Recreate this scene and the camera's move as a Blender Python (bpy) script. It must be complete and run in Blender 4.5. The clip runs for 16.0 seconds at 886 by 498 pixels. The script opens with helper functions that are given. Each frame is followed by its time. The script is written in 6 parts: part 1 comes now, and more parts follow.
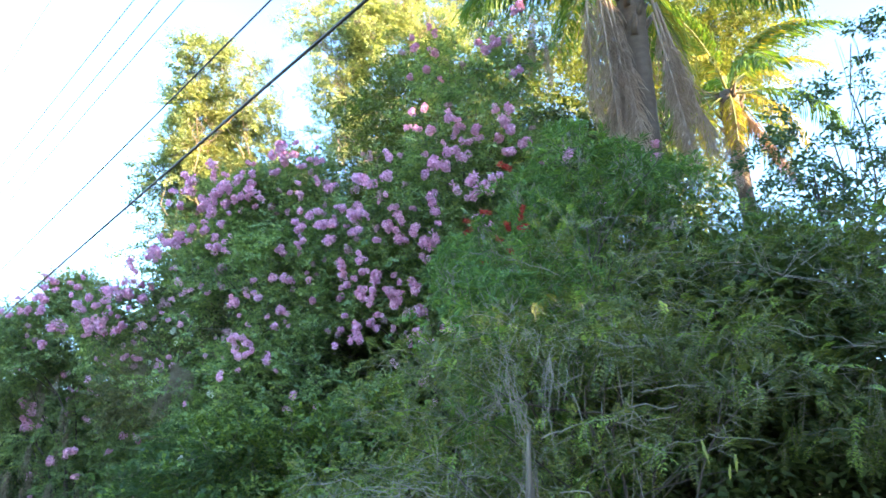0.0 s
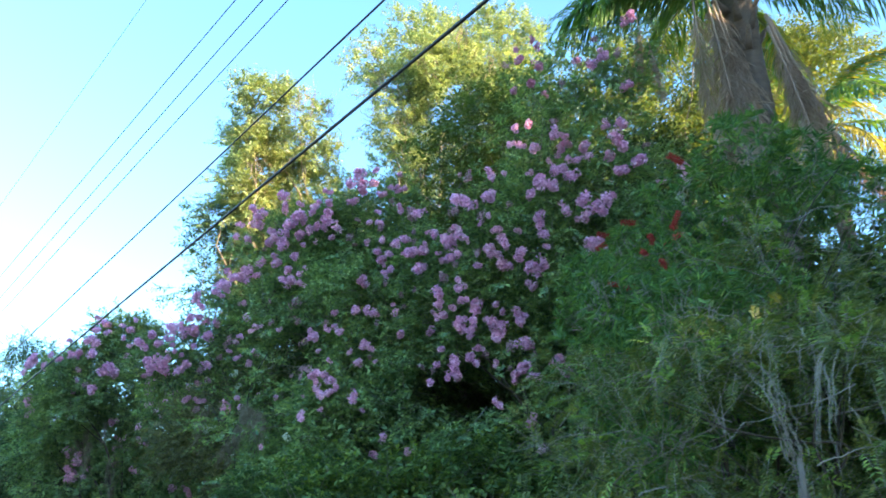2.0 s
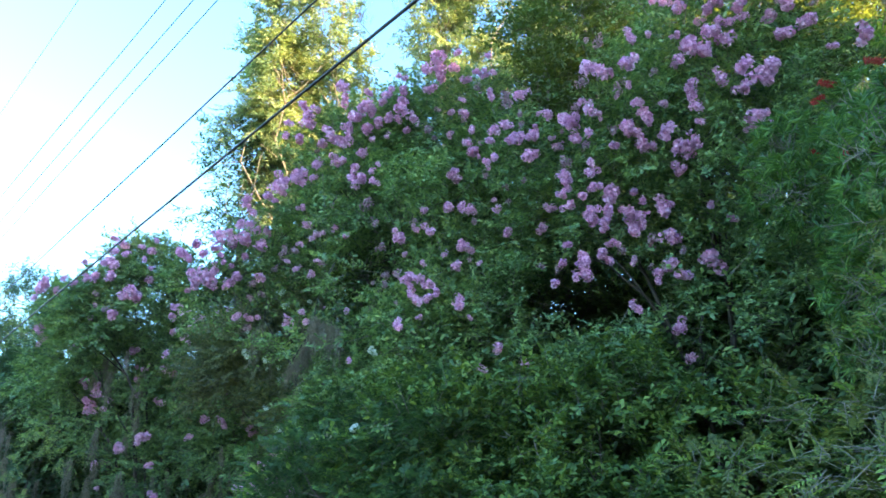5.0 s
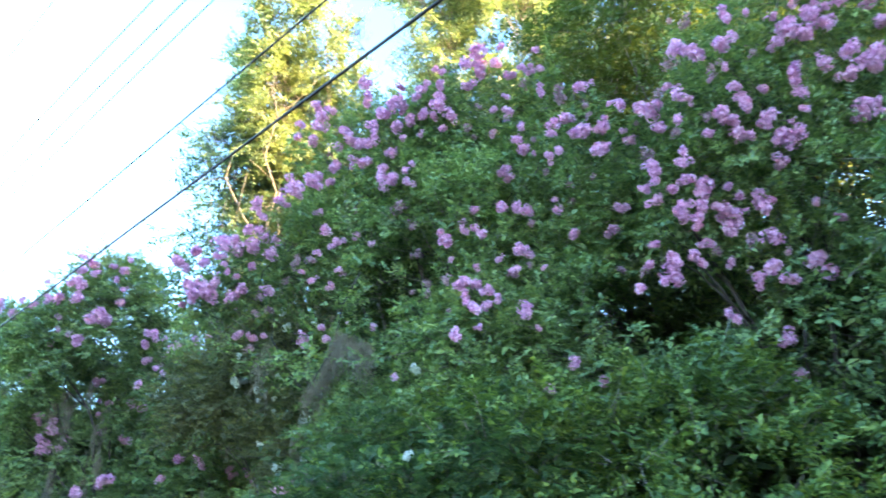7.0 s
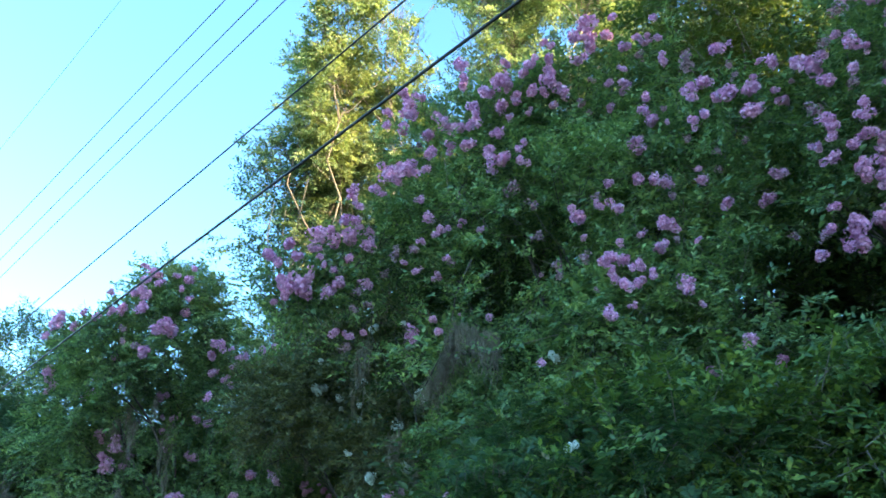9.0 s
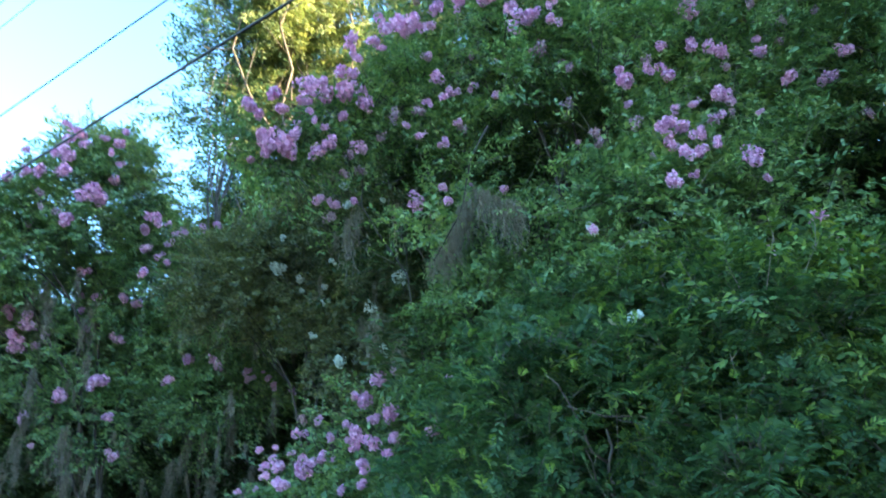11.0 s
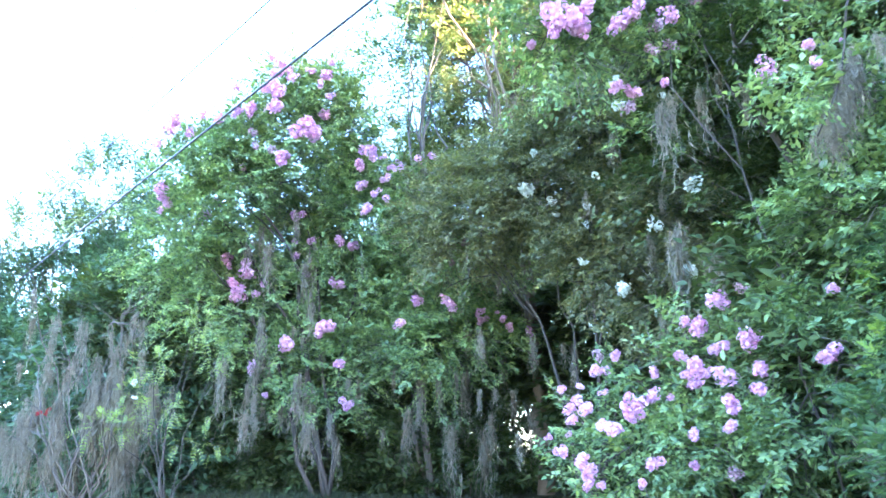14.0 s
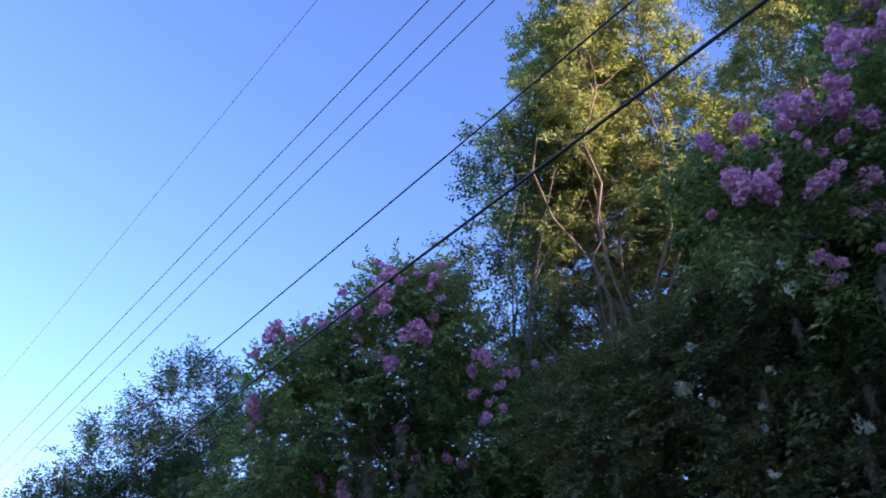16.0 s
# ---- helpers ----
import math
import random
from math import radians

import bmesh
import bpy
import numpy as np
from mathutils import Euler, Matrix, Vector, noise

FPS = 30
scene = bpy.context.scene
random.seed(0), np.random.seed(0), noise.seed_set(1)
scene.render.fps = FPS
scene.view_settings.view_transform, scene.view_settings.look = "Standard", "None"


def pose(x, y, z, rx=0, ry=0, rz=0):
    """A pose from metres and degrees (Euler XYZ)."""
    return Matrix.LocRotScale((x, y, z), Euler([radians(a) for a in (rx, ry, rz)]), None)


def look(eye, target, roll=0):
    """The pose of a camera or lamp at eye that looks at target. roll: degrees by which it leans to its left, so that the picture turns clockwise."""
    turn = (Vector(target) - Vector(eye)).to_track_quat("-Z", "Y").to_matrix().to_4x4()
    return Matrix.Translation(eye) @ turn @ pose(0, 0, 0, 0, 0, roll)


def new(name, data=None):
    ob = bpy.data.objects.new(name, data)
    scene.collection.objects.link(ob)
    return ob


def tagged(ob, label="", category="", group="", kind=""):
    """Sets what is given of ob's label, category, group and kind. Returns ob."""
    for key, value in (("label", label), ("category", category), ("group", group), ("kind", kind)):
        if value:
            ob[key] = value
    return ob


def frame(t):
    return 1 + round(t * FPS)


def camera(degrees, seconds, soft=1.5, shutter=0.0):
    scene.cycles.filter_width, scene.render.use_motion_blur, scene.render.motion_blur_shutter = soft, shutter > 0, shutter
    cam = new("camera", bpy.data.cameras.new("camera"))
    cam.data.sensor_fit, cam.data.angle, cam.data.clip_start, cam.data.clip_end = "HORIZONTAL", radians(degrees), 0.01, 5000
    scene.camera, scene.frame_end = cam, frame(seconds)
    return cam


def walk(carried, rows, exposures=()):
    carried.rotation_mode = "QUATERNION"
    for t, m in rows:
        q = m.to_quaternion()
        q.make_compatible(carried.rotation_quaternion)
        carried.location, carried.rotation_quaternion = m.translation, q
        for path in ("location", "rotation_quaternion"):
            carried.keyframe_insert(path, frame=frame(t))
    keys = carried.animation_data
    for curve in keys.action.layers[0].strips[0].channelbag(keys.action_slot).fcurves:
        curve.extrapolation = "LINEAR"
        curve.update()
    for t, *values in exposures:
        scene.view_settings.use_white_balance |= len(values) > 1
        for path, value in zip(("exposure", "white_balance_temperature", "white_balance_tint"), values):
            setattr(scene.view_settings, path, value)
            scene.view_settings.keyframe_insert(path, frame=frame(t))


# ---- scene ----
cam = camera(63.7, 16.0, soft=1.65, shutter=0.3)
METRES, EYE, TILT, LEAN, TURN = 14.0, 1.6, 19.5, 0.5, 0.0
ROWS = [
    (0.0, 0.0, 0.0, 0.0, -0.0, 0.0, -0.0),
    (0.5, -0.0247, 0.0129, -0.0087, -0.04, 1.52, 0.13),
    (0.8, -0.0424, 0.0204, -0.0114, -0.34, 1.92, -0.21),
    (1.0, -0.0513, 0.0263, -0.0122, -0.33, 2.3, -0.21),
    (1.3, -0.061, 0.0383, -0.0189, -0.01, 3.37, -0.47),
    (1.5, -0.0663, 0.0482, -0.0236, 0.24, 4.12, -0.52),
    (1.8, -0.0757, 0.0613, -0.0307, 1.42, 5.34, -0.3),
    (2.0, -0.0836, 0.0689, -0.0346, 2.05, 4.81, -0.32),
    (2.3, -0.0971, 0.0788, -0.0404, 2.82, 3.82, -0.48),
    (2.5, -0.1086, 0.0845, -0.0441, 3.0, 2.81, -1.03),
    (2.8, -0.1208, 0.0924, -0.0469, 3.44, 1.65, -1.04),
    (3.0, -0.1287, 0.0994, -0.0497, 3.59, 0.66, -0.95),
    (3.5, -0.1495, 0.1256, -0.0608, 3.94, -0.23, -0.03),
    (4.0, -0.1714, 0.1443, -0.0725, 4.47, -0.7, 0.02),
    (4.5, -0.1947, 0.1637, -0.0792, 3.61, -0.49, -0.66),
    (4.7, -0.2027, 0.1712, -0.0822, 2.5, -0.03, -0.61),
    (6.8, -0.2951, 0.2651, -0.1246, -5.09, 3.99, -1.62),
    (7.0, -0.3064, 0.2731, -0.1282, -3.41, 4.64, -1.47),
    (7.2, -0.3181, 0.2807, -0.1322, -1.79, 5.05, -1.35),
    (7.5, -0.3346, 0.2886, -0.1375, -1.58, 5.85, -1.36),
    (8.0, -0.3586, 0.3013, -0.1433, -1.99, 6.47, -0.76),
    (8.2, -0.3669, 0.3073, -0.1472, -1.75, 6.45, -0.39),
    (10.3, -0.4533, 0.3879, -0.1906, -4.26, 7.12, -0.07),
    (10.5, -0.4633, 0.3966, -0.195, -5.77, 4.94, -0.04),
    (10.8, -0.4776, 0.4044, -0.2042, -8.26, 2.14, -2.24),
    (11.0, -0.4885, 0.4093, -0.2082, -10.27, 0.38, -4.02),
    (11.3, -0.5005, 0.4177, -0.2116, -12.81, -2.55, -4.39),
    (11.5, -0.5064, 0.4252, -0.2153, -14.26, -4.09, -5.14),
    (11.8, -0.516, 0.4431, -0.2223, -16.08, -4.79, -6.16),
    (12.0, -0.5246, 0.4547, -0.2272, -17.33, -4.06, -5.77),
    (12.3, -0.5408, 0.4662, -0.23, -13.86, -1.83, -5.25),
    (12.5, -0.5539, 0.4738, -0.2323, -12.69, -1.64, -4.87),
    (12.8, -0.5744, 0.4816, -0.2345, -10.47, -1.7, -4.25),
    (13.0, -0.5859, 0.4873, -0.2361, -6.98, -2.35, -3.85),
    (13.3, -0.5963, 0.5027, -0.2447, -3.32, -3.21, -3.29),
    (13.5, -0.6023, 0.5159, -0.2515, -1.89, -1.93, -2.03),
    (13.8, -0.614, 0.5294, -0.2574, -0.55, -2.2, -1.36),
    (14.0, -0.6215, 0.5365, -0.2609, -0.24, -3.24, -0.73),
    (14.3, -0.6328, 0.5487, -0.2663, -0.97, -3.29, -0.43),
    (14.5, -0.6429, 0.5572, -0.2662, -1.2, -2.11, -0.24),
    (14.8, -0.6522, 0.5692, -0.2679, -0.53, 0.54, -0.01),
    (15.0, -0.6581, 0.5781, -0.2704, 0.59, 2.79, 0.2),
    (15.3, -0.6699, 0.5946, -0.272, 1.63, 9.41, 0.13),
    (15.5, -0.6792, 0.6026, -0.2744, 2.59, 13.7, 0.16),
    (15.8, -0.693, 0.6088, -0.2799, 3.43, 15.04, -0.38),
    (16.0, -0.7057, 0.6123, -0.2848, 3.88, 14.92, -0.3),
]
EXPOSURES = [(0.0, 3.47, 6390, 14), (1.0, 3.37, 6240, 12), (1.5, 3.17, 6140, 10), (2.0, 2.77, 5890, 3), (2.5, 2.47, 5790, 0), (3.5, 2.72, 5690, 1), (4.5, 2.97, 5790, 2), (7.0, 3.77, 6040, 11), (7.5, 3.27, 5840, 6), (8.0, 2.87, 5740, 2), (10.5, 2.76, 5390, 0), (11.0, 3.27, 5690, 3), (11.5, 4.27, 5720, 11), (12.0, 5.12, 5700, 13), (12.5, 5.37, 5700, 16), (13.5, 5.22, 5760, 20), (14.5, 4.82, 6000, 27), (15.0, 4.27, 6290, 29), (15.5, 2.74, 6040, 28), (16.0, 1.59, 5540, 38)]
walk(cam, [(t, pose(0, 0, EYE, TILT, LEAN, TURN) @ pose(METRES * x, METRES * y, METRES * z, 90 + pitch, roll, yaw)) for t, x, y, z, yaw, pitch, roll in ROWS],
     EXPOSURES)

# ---- world, sun ----
SUN_DIR = Vector((0.86, -0.45, 0.21)).normalized()
world = bpy.data.worlds.new("sky")
scene.world = world
world.use_nodes = True
wn = world.node_tree.nodes
sky = wn.new("ShaderNodeTexSky")
sky.sky_type = "NISHITA"
sky.sun_disc = False
sky.sun_elevation = math.asin(SUN_DIR.z)
sky.sun_rotation = math.atan2(SUN_DIR.x, SUN_DIR.y)
sky.air_density, sky.dust_density, sky.ozone_density = 1.0, 0.3, 3.0
wn["Background"].inputs["Strength"].default_value = 0.15
world.node_tree.links.new(sky.outputs[0], wn["Background"].inputs["Color"])
sun = new("sun", bpy.data.lights.new("sun", "SUN"))
sun.data.energy, sun.data.angle, sun.data.color = 5.0, radians(0.6), (1.0, 0.76, 0.46)
sun.matrix_world = look(SUN_DIR * 60, (0, 0, 0))


# ---- materials ----
def base_material(name):
    m = bpy.data.materials.new(name)
    m.use_nodes = True
    nt = m.node_tree
    return m, nt, nt.nodes["Principled BSDF"], nt.nodes["Material Output"]


def ramp(nt, fac, colours):
    r = nt.nodes.new("ShaderNodeValToRGB")
    r.color_ramp.elements.remove(r.color_ramp.elements[1])
    for i, c in enumerate(colours):
        e = r.color_ramp.elements[0] if i == 0 else r.color_ramp.elements.new(i / (len(colours) - 1))
        e.position, e.color = i / (len(colours) - 1), (*c, 1)
    nt.links.new(fac, r.inputs[0])
    return r.outputs[0]


def leaf_material(name, colours, through_light=0.35, rough=0.42, patch=1.2, lit=None):
    """Thin living matter: every leaf has its own tone, large patches drift in tone, and some light passes through."""
    m, nt, p, out = base_material(name)
    geo = nt.nodes.new("ShaderNodeNewGeometry")
    tex = nt.nodes.new("ShaderNodeTexNoise")
    tex.inputs["Scale"].default_value, tex.inputs["Detail"].default_value = patch, 3
    nt.links.new(geo.outputs["Position"], tex.inputs["Vector"])
    mix = nt.nodes.new("ShaderNodeMath")
    mix.operation = "MULTIPLY_ADD"
    nt.links.new(tex.outputs["Fac"], mix.inputs[0])
    mix.inputs[1].default_value = 0.9
    add = nt.nodes.new("ShaderNodeMath")
    add.operation = "MULTIPLY_ADD"
    nt.links.new(geo.outputs["Random Per Island"], add.inputs[0])
    add.inputs[1].default_value, add.inputs[2].default_value = 0.75, -0.33
    nt.links.new(add.outputs[0], mix.inputs[2])
    col = ramp(nt, mix.outputs[0], colours)
    nt.links.new(col, p.inputs["Base Color"])
    p.inputs["Roughness"].default_value = rough
    p.inputs["Specular IOR Level"].default_value = 0.32
    tr = nt.nodes.new("ShaderNodeBsdfTranslucent")
    hue = nt.nodes.new("ShaderNodeMixRGB")
    hue.blend_type, hue.inputs[0].default_value = "MULTIPLY", 1.0
    nt.links.new(col, hue.inputs[1])
    hue.inputs[2].default_value = (*(lit or (1.5, 1.35, 0.5)), 1)
    nt.links.new(hue.outputs[0], tr.inputs["Color"])
    sh = nt.nodes.new("ShaderNodeMixShader")
    sh.inputs[0].default_value = through_light
    nt.links.new(p.outputs[0], sh.inputs[1])
    nt.links.new(tr.outputs[0], sh.inputs[2])
    nt.links.new(sh.outputs[0], out.inputs["Surface"])
    return m


def rough_material(name, colours, scale, stretch=(1, 1, 1), bump=0.4, rough=0.85):
    """Bark, earth and cable skin: streaked tone at two scales with fine relief."""
    m, nt, p, out = base_material(name)
    co = nt.nodes.new("ShaderNodeTexCoord")
    mp = nt.nodes.new("ShaderNodeMapping")
    mp.inputs["Scale"].default_value = stretch
    nt.links.new(co.outputs["Object"], mp.inputs[0])
    a, b = nt.nodes.new("ShaderNodeTexNoise"), nt.nodes.new("ShaderNodeTexNoise")
    for t, s in ((a, scale), (b, scale * 7)):
        t.inputs["Scale"].default_value, t.inputs["Detail"].default_value = s, 5
        nt.links.new(mp.outputs[0], t.inputs["Vector"])
    mx = nt.nodes.new("ShaderNodeMath")
    mx.operation = "MULTIPLY_ADD"
    nt.links.new(b.outputs["Fac"], mx.inputs[0])
    mx.inputs[1].default_value = 0.6
    sb = nt.nodes.new("ShaderNodeMath")
    sb.operation = "SUBTRACT"
    nt.links.new(a.outputs["Fac"], sb.inputs[0])
    sb.inputs[1].default_value = 0.3
    nt.links.new(sb.outputs[0], mx.inputs[2])
    nt.links.new(ramp(nt, mx.outputs[0], colours), p.inputs["Base Color"])
    p.inputs["Roughness"].default_value = rough
    bp = nt.nodes.new("ShaderNodeBump")
    bp.inputs["Strength"].default_value, bp.inputs["Distance"].default_value = bump, 0.02
    nt.links.new(b.outputs["Fac"], bp.inputs["Height"])
    nt.links.new(bp.outputs[0], p.inputs["Normal"])
    return m


# Extra blue in the crape leaf colour stands in for veiling glare
M_CRAPE = leaf_material("crape_leaf", [(0.072, 0.124, 0.061), (0.138, 0.222, 0.102), (0.218, 0.318, 0.132), (0.345, 0.43, 0.16)], rough=0.4)
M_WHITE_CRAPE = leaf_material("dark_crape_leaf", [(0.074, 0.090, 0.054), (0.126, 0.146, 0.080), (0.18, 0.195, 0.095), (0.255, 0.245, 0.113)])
M_SENNA = leaf_material("pinnate_leaf", [(0.030, 0.066, 0.028), (0.050, 0.104, 0.042), (0.079, 0.142, 0.052), (0.142, 0.21, 0.068)], rough=0.5)
M_YOUNG = leaf_material("pale_young_leaf", [(0.15, 0.22, 0.07), (0.23, 0.31, 0.095), (0.33, 0.40, 0.13)])
M_LIME = leaf_material("lime_leaf", [(0.12, 0.22, 0.055), (0.20, 0.31, 0.07), (0.30, 0.40, 0.09)])
M_VIBURNUM = leaf_material("shrub_leaf", [(0.045, 0.08, 0.03), (0.083, 0.145, 0.045), (0.155, 0.235, 0.058), (0.31, 0.38, 0.085)], rough=0.46)
M_BOTTLE = leaf_material("bottlebrush_leaf", [(0.045, 0.10, 0.034), (0.075, 0.155, 0.045), (0.12, 0.22, 0.055), (0.22, 0.34, 0.075)])
M_ACACIA = leaf_material("feathery_leaf", [(0.054, 0.08, 0.028), (0.091, 0.124, 0.040), (0.136, 0.167, 0.049), (0.224, 0.242, 0.066)], rough=0.5)
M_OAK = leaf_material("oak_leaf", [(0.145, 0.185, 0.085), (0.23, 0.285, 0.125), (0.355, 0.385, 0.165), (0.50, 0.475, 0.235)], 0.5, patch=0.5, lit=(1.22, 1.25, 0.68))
# Lit copy of the dark leaf below, about half again as bright
M_EVERGREEN_LIT = leaf_material("lit_evergreen_leaf", [(0.06, 0.095, 0.034), (0.10, 0.145, 0.045), (0.155, 0.195, 0.058)], 0.35)
# Shaded leaf: part of the deep shade behind the hedge is in this colour
M_DARK = leaf_material("shaded_dark_leaf", [(0.04, 0.068, 0.026), (0.065, 0.10, 0.033), (0.10, 0.13, 0.042)], 0.3)
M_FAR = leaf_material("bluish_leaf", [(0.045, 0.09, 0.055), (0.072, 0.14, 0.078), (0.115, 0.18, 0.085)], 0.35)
# The yellow of low sunlight is put into this leaf colour
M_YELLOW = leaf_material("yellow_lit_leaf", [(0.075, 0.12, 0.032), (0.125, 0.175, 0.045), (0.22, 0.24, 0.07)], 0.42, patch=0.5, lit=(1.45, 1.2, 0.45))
M_PALM = leaf_material("palm_leaf", [(0.06, 0.14, 0.03), (0.10, 0.20, 0.04), (0.19, 0.28, 0.05)], 0.4)
M_PALM_OLD = leaf_material("yellowing_palm_leaf", [(0.25, 0.26, 0.04), (0.40, 0.36, 0.06), (0.5, 0.42, 0.09)], 0.4, lit=(1.2, 1.1, 0.5))
M_DEAD = leaf_material("dead_frond", [(0.27, 0.185, 0.138), (0.44, 0.32, 0.245), (0.60, 0.47, 0.375)], 0.18, 0.8, lit=(1, 0.9, 0.7))
M_MOSS = leaf_material("spanish_moss", [(0.15, 0.128, 0.09), (0.245, 0.21, 0.15), (0.36, 0.312, 0.23)], 0.3, 0.9, lit=(1, 0.97, 0.85))
M_PINK = leaf_material("lavender_petal", [(0.54, 0.25, 0.39), (0.70, 0.37, 0.54), (0.80, 0.49, 0.645), (0.91, 0.66, 0.78)], 0.35, 0.6, patch=2.5, lit=(1.1, 0.88, 1.05))
M_SALMON = leaf_material("faded_petal", [(0.5, 0.2, 0.33), (0.66, 0.33, 0.46), (0.77, 0.48, 0.58)], 0.35, 0.6, lit=(1.15, 0.9, 0.98))
M_FADED = leaf_material("withered_petal", [(0.24, 0.14, 0.16), (0.40, 0.25, 0.28), (0.56, 0.38, 0.42)], 0.25, 0.7, lit=(1.1, 0.95, 0.9))
M_WHITE = leaf_material("white_petal", [(0.60, 0.62, 0.52), (0.76, 0.78, 0.70), (0.82, 0.83, 0.78)], 0.3, 0.6, lit=(1, 1, 0.9))
M_RED = leaf_material("red_stamen", [(0.28, 0.025, 0.02), (0.44, 0.05, 0.04), (0.56, 0.10, 0.08)], 0.25, 0.6, lit=(1.2, 0.7, 0.7))
M_STALK = leaf_material("frond_stalk", [(0.14, 0.18, 0.05), (0.24, 0.25, 0.08), (0.34, 0.31, 0.12)], 0.1)
M_POD = leaf_material("seed_pod", [(0.20, 0.24, 0.05), (0.34, 0.36, 0.10)], 0.2)
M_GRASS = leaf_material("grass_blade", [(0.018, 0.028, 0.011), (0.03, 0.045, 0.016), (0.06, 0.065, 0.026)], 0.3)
M_BARK = rough_material("grey_bark", [(0.07, 0.055, 0.042), (0.13, 0.105, 0.08), (0.22, 0.18, 0.14)], 3, (1, 1, 0.25))
M_OAKBARK = rough_material("tan_oak_bark", [(0.11, 0.078, 0.052), (0.19, 0.138, 0.09), (0.28, 0.21, 0.14)], 3, (1, 1, 0.25))
# Tan bark darkened in colour so stems sink into the shade inside crowns
M_SMOOTH = rough_material("smooth_shaded_bark", [(0.035, 0.028, 0.022), (0.062, 0.048, 0.038), (0.105, 0.083, 0.066)], 2.5, (1, 1, 0.3), 0.2)
M_TWIG = rough_material("bare_twig", [(0.13, 0.11, 0.09), (0.23, 0.20, 0.165), (0.34, 0.30, 0.26)], 8, (1, 1, 0.4), 0.2)
M_BARE = rough_material("bleached_bare_twig", [(0.14, 0.125, 0.10), (0.225, 0.205, 0.168), (0.32, 0.295, 0.25)], 8, (1, 1, 0.4), 0.2)
M_PALMBARK = rough_material("palm_bark", [(0.075, 0.05, 0.036), (0.13, 0.088, 0.062), (0.21, 0.15, 0.11)], 5, (1, 1, 2.5), 0.8)
M_CABLE = rough_material("black_cable_skin", [(0.012, 0.012, 0.014), (0.025, 0.025, 0.03)], 12, (1, 1, 1), 0.1, 0.5)
M_WIRE = rough_material("weathered_wire", [(0.03, 0.035, 0.05), (0.06, 0.065, 0.08)], 12, (1, 1, 1), 0.1, 0.5)
M_GROUND = rough_material("grassy_ground", [(0.026, 0.02, 0.013), (0.038, 0.036, 0.016), (0.048, 0.052, 0.02), (0.065, 0.05, 0.033)], 0.6, (1, 1, 1), 0.8, 0.97)
M_GROUND.node_tree.nodes["Principled BSDF"].inputs["Specular IOR Level"].default_value = 0.1


# ---- geometry helpers ----
def unit(a):
    return a / np.maximum(np.linalg.norm(a, axis=-1, keepdims=True), 1e-9)


def mesh_of(name, verts, tris, material, smooth=False):
    me = bpy.data.meshes.new(name)
    verts, tris = np.ascontiguousarray(verts, np.float32), np.ascontiguousarray(tris, np.int32)
    n = len(tris)
    me.vertices.add(len(verts))
    me.vertices.foreach_set("co", verts.ravel())
    me.loops.add(3 * n)
    me.loops.foreach_set("vertex_index", tris.ravel())
    me.polygons.add(n)
    me.polygons.foreach_set("loop_start", np.arange(0, 3 * n, 3, dtype=np.int32))
    me.polygons.foreach_set("loop_total", np.full(n, 3, np.int32))
    if smooth:
        me.polygons.foreach_set("use_smooth", np.ones(n, bool))
    me.materials.append(material)
    me.update(calc_edges=True)
    return me


def join(*pieces):
    verts, tris, n = [], [], 0
    for v, f in pieces:
        if len(v):
            verts.append(v), tris.append(f + n)
            n += len(v)
    return np.concatenate(verts), np.concatenate(tris)


def blades(p, d, nrm, length, width, fold=0.3, bend=0.12):
    """Folded leaf blades: a midrib from base to tip with two raised halves."""
    n = len(p)
    length, width = np.broadcast_to(length, (n,))[:, None], np.broadcast_to(width, (n,))[:, None]
    side = unit(np.cross(d, nrm))
    up = np.cross(side, d)
    mid = p + d * length * 0.45 + up * width * fold * 0.5
    v = np.stack([p, mid + side * width / 2, p + d * length - up * length * bend, mid - side * width / 2], 1).reshape(-1, 3)
    i = np.arange(n)[:, None] * 4
    return v, np.concatenate([i + [0, 1, 2], i + [0, 2, 3]], 1).reshape(-1, 3)


def sticks(a, b, r0, r1):
    """Three-sided thin twigs from a to b."""
    n = len(a)
    d = unit(b - a)
    s = unit(np.cross(d, np.array([0.31, 0.87, 0.39])))
    t = np.cross(d, s)
    r0, r1 = np.broadcast_to(r0, (n,))[:, None], np.broadcast_to(r1, (n,))[:, None]
    ring = [(s * math.cos(k * 2.094) + t * math.sin(k * 2.094)) for k in range(3)]
    v = np.stack([a + q * r0 for q in ring] + [b + q * r1 for q in ring], 1).reshape(-1, 3)
    i = np.arange(n)[:, None] * 6
    f = [[k, (k + 1) % 3, 3 + (k + 1) % 3] for k in range(3)] + [[k, 3 + (k + 1) % 3, 3 + k] for k in range(3)]
    return v, np.concatenate([i + q for q in f], 1).reshape(-1, 3)


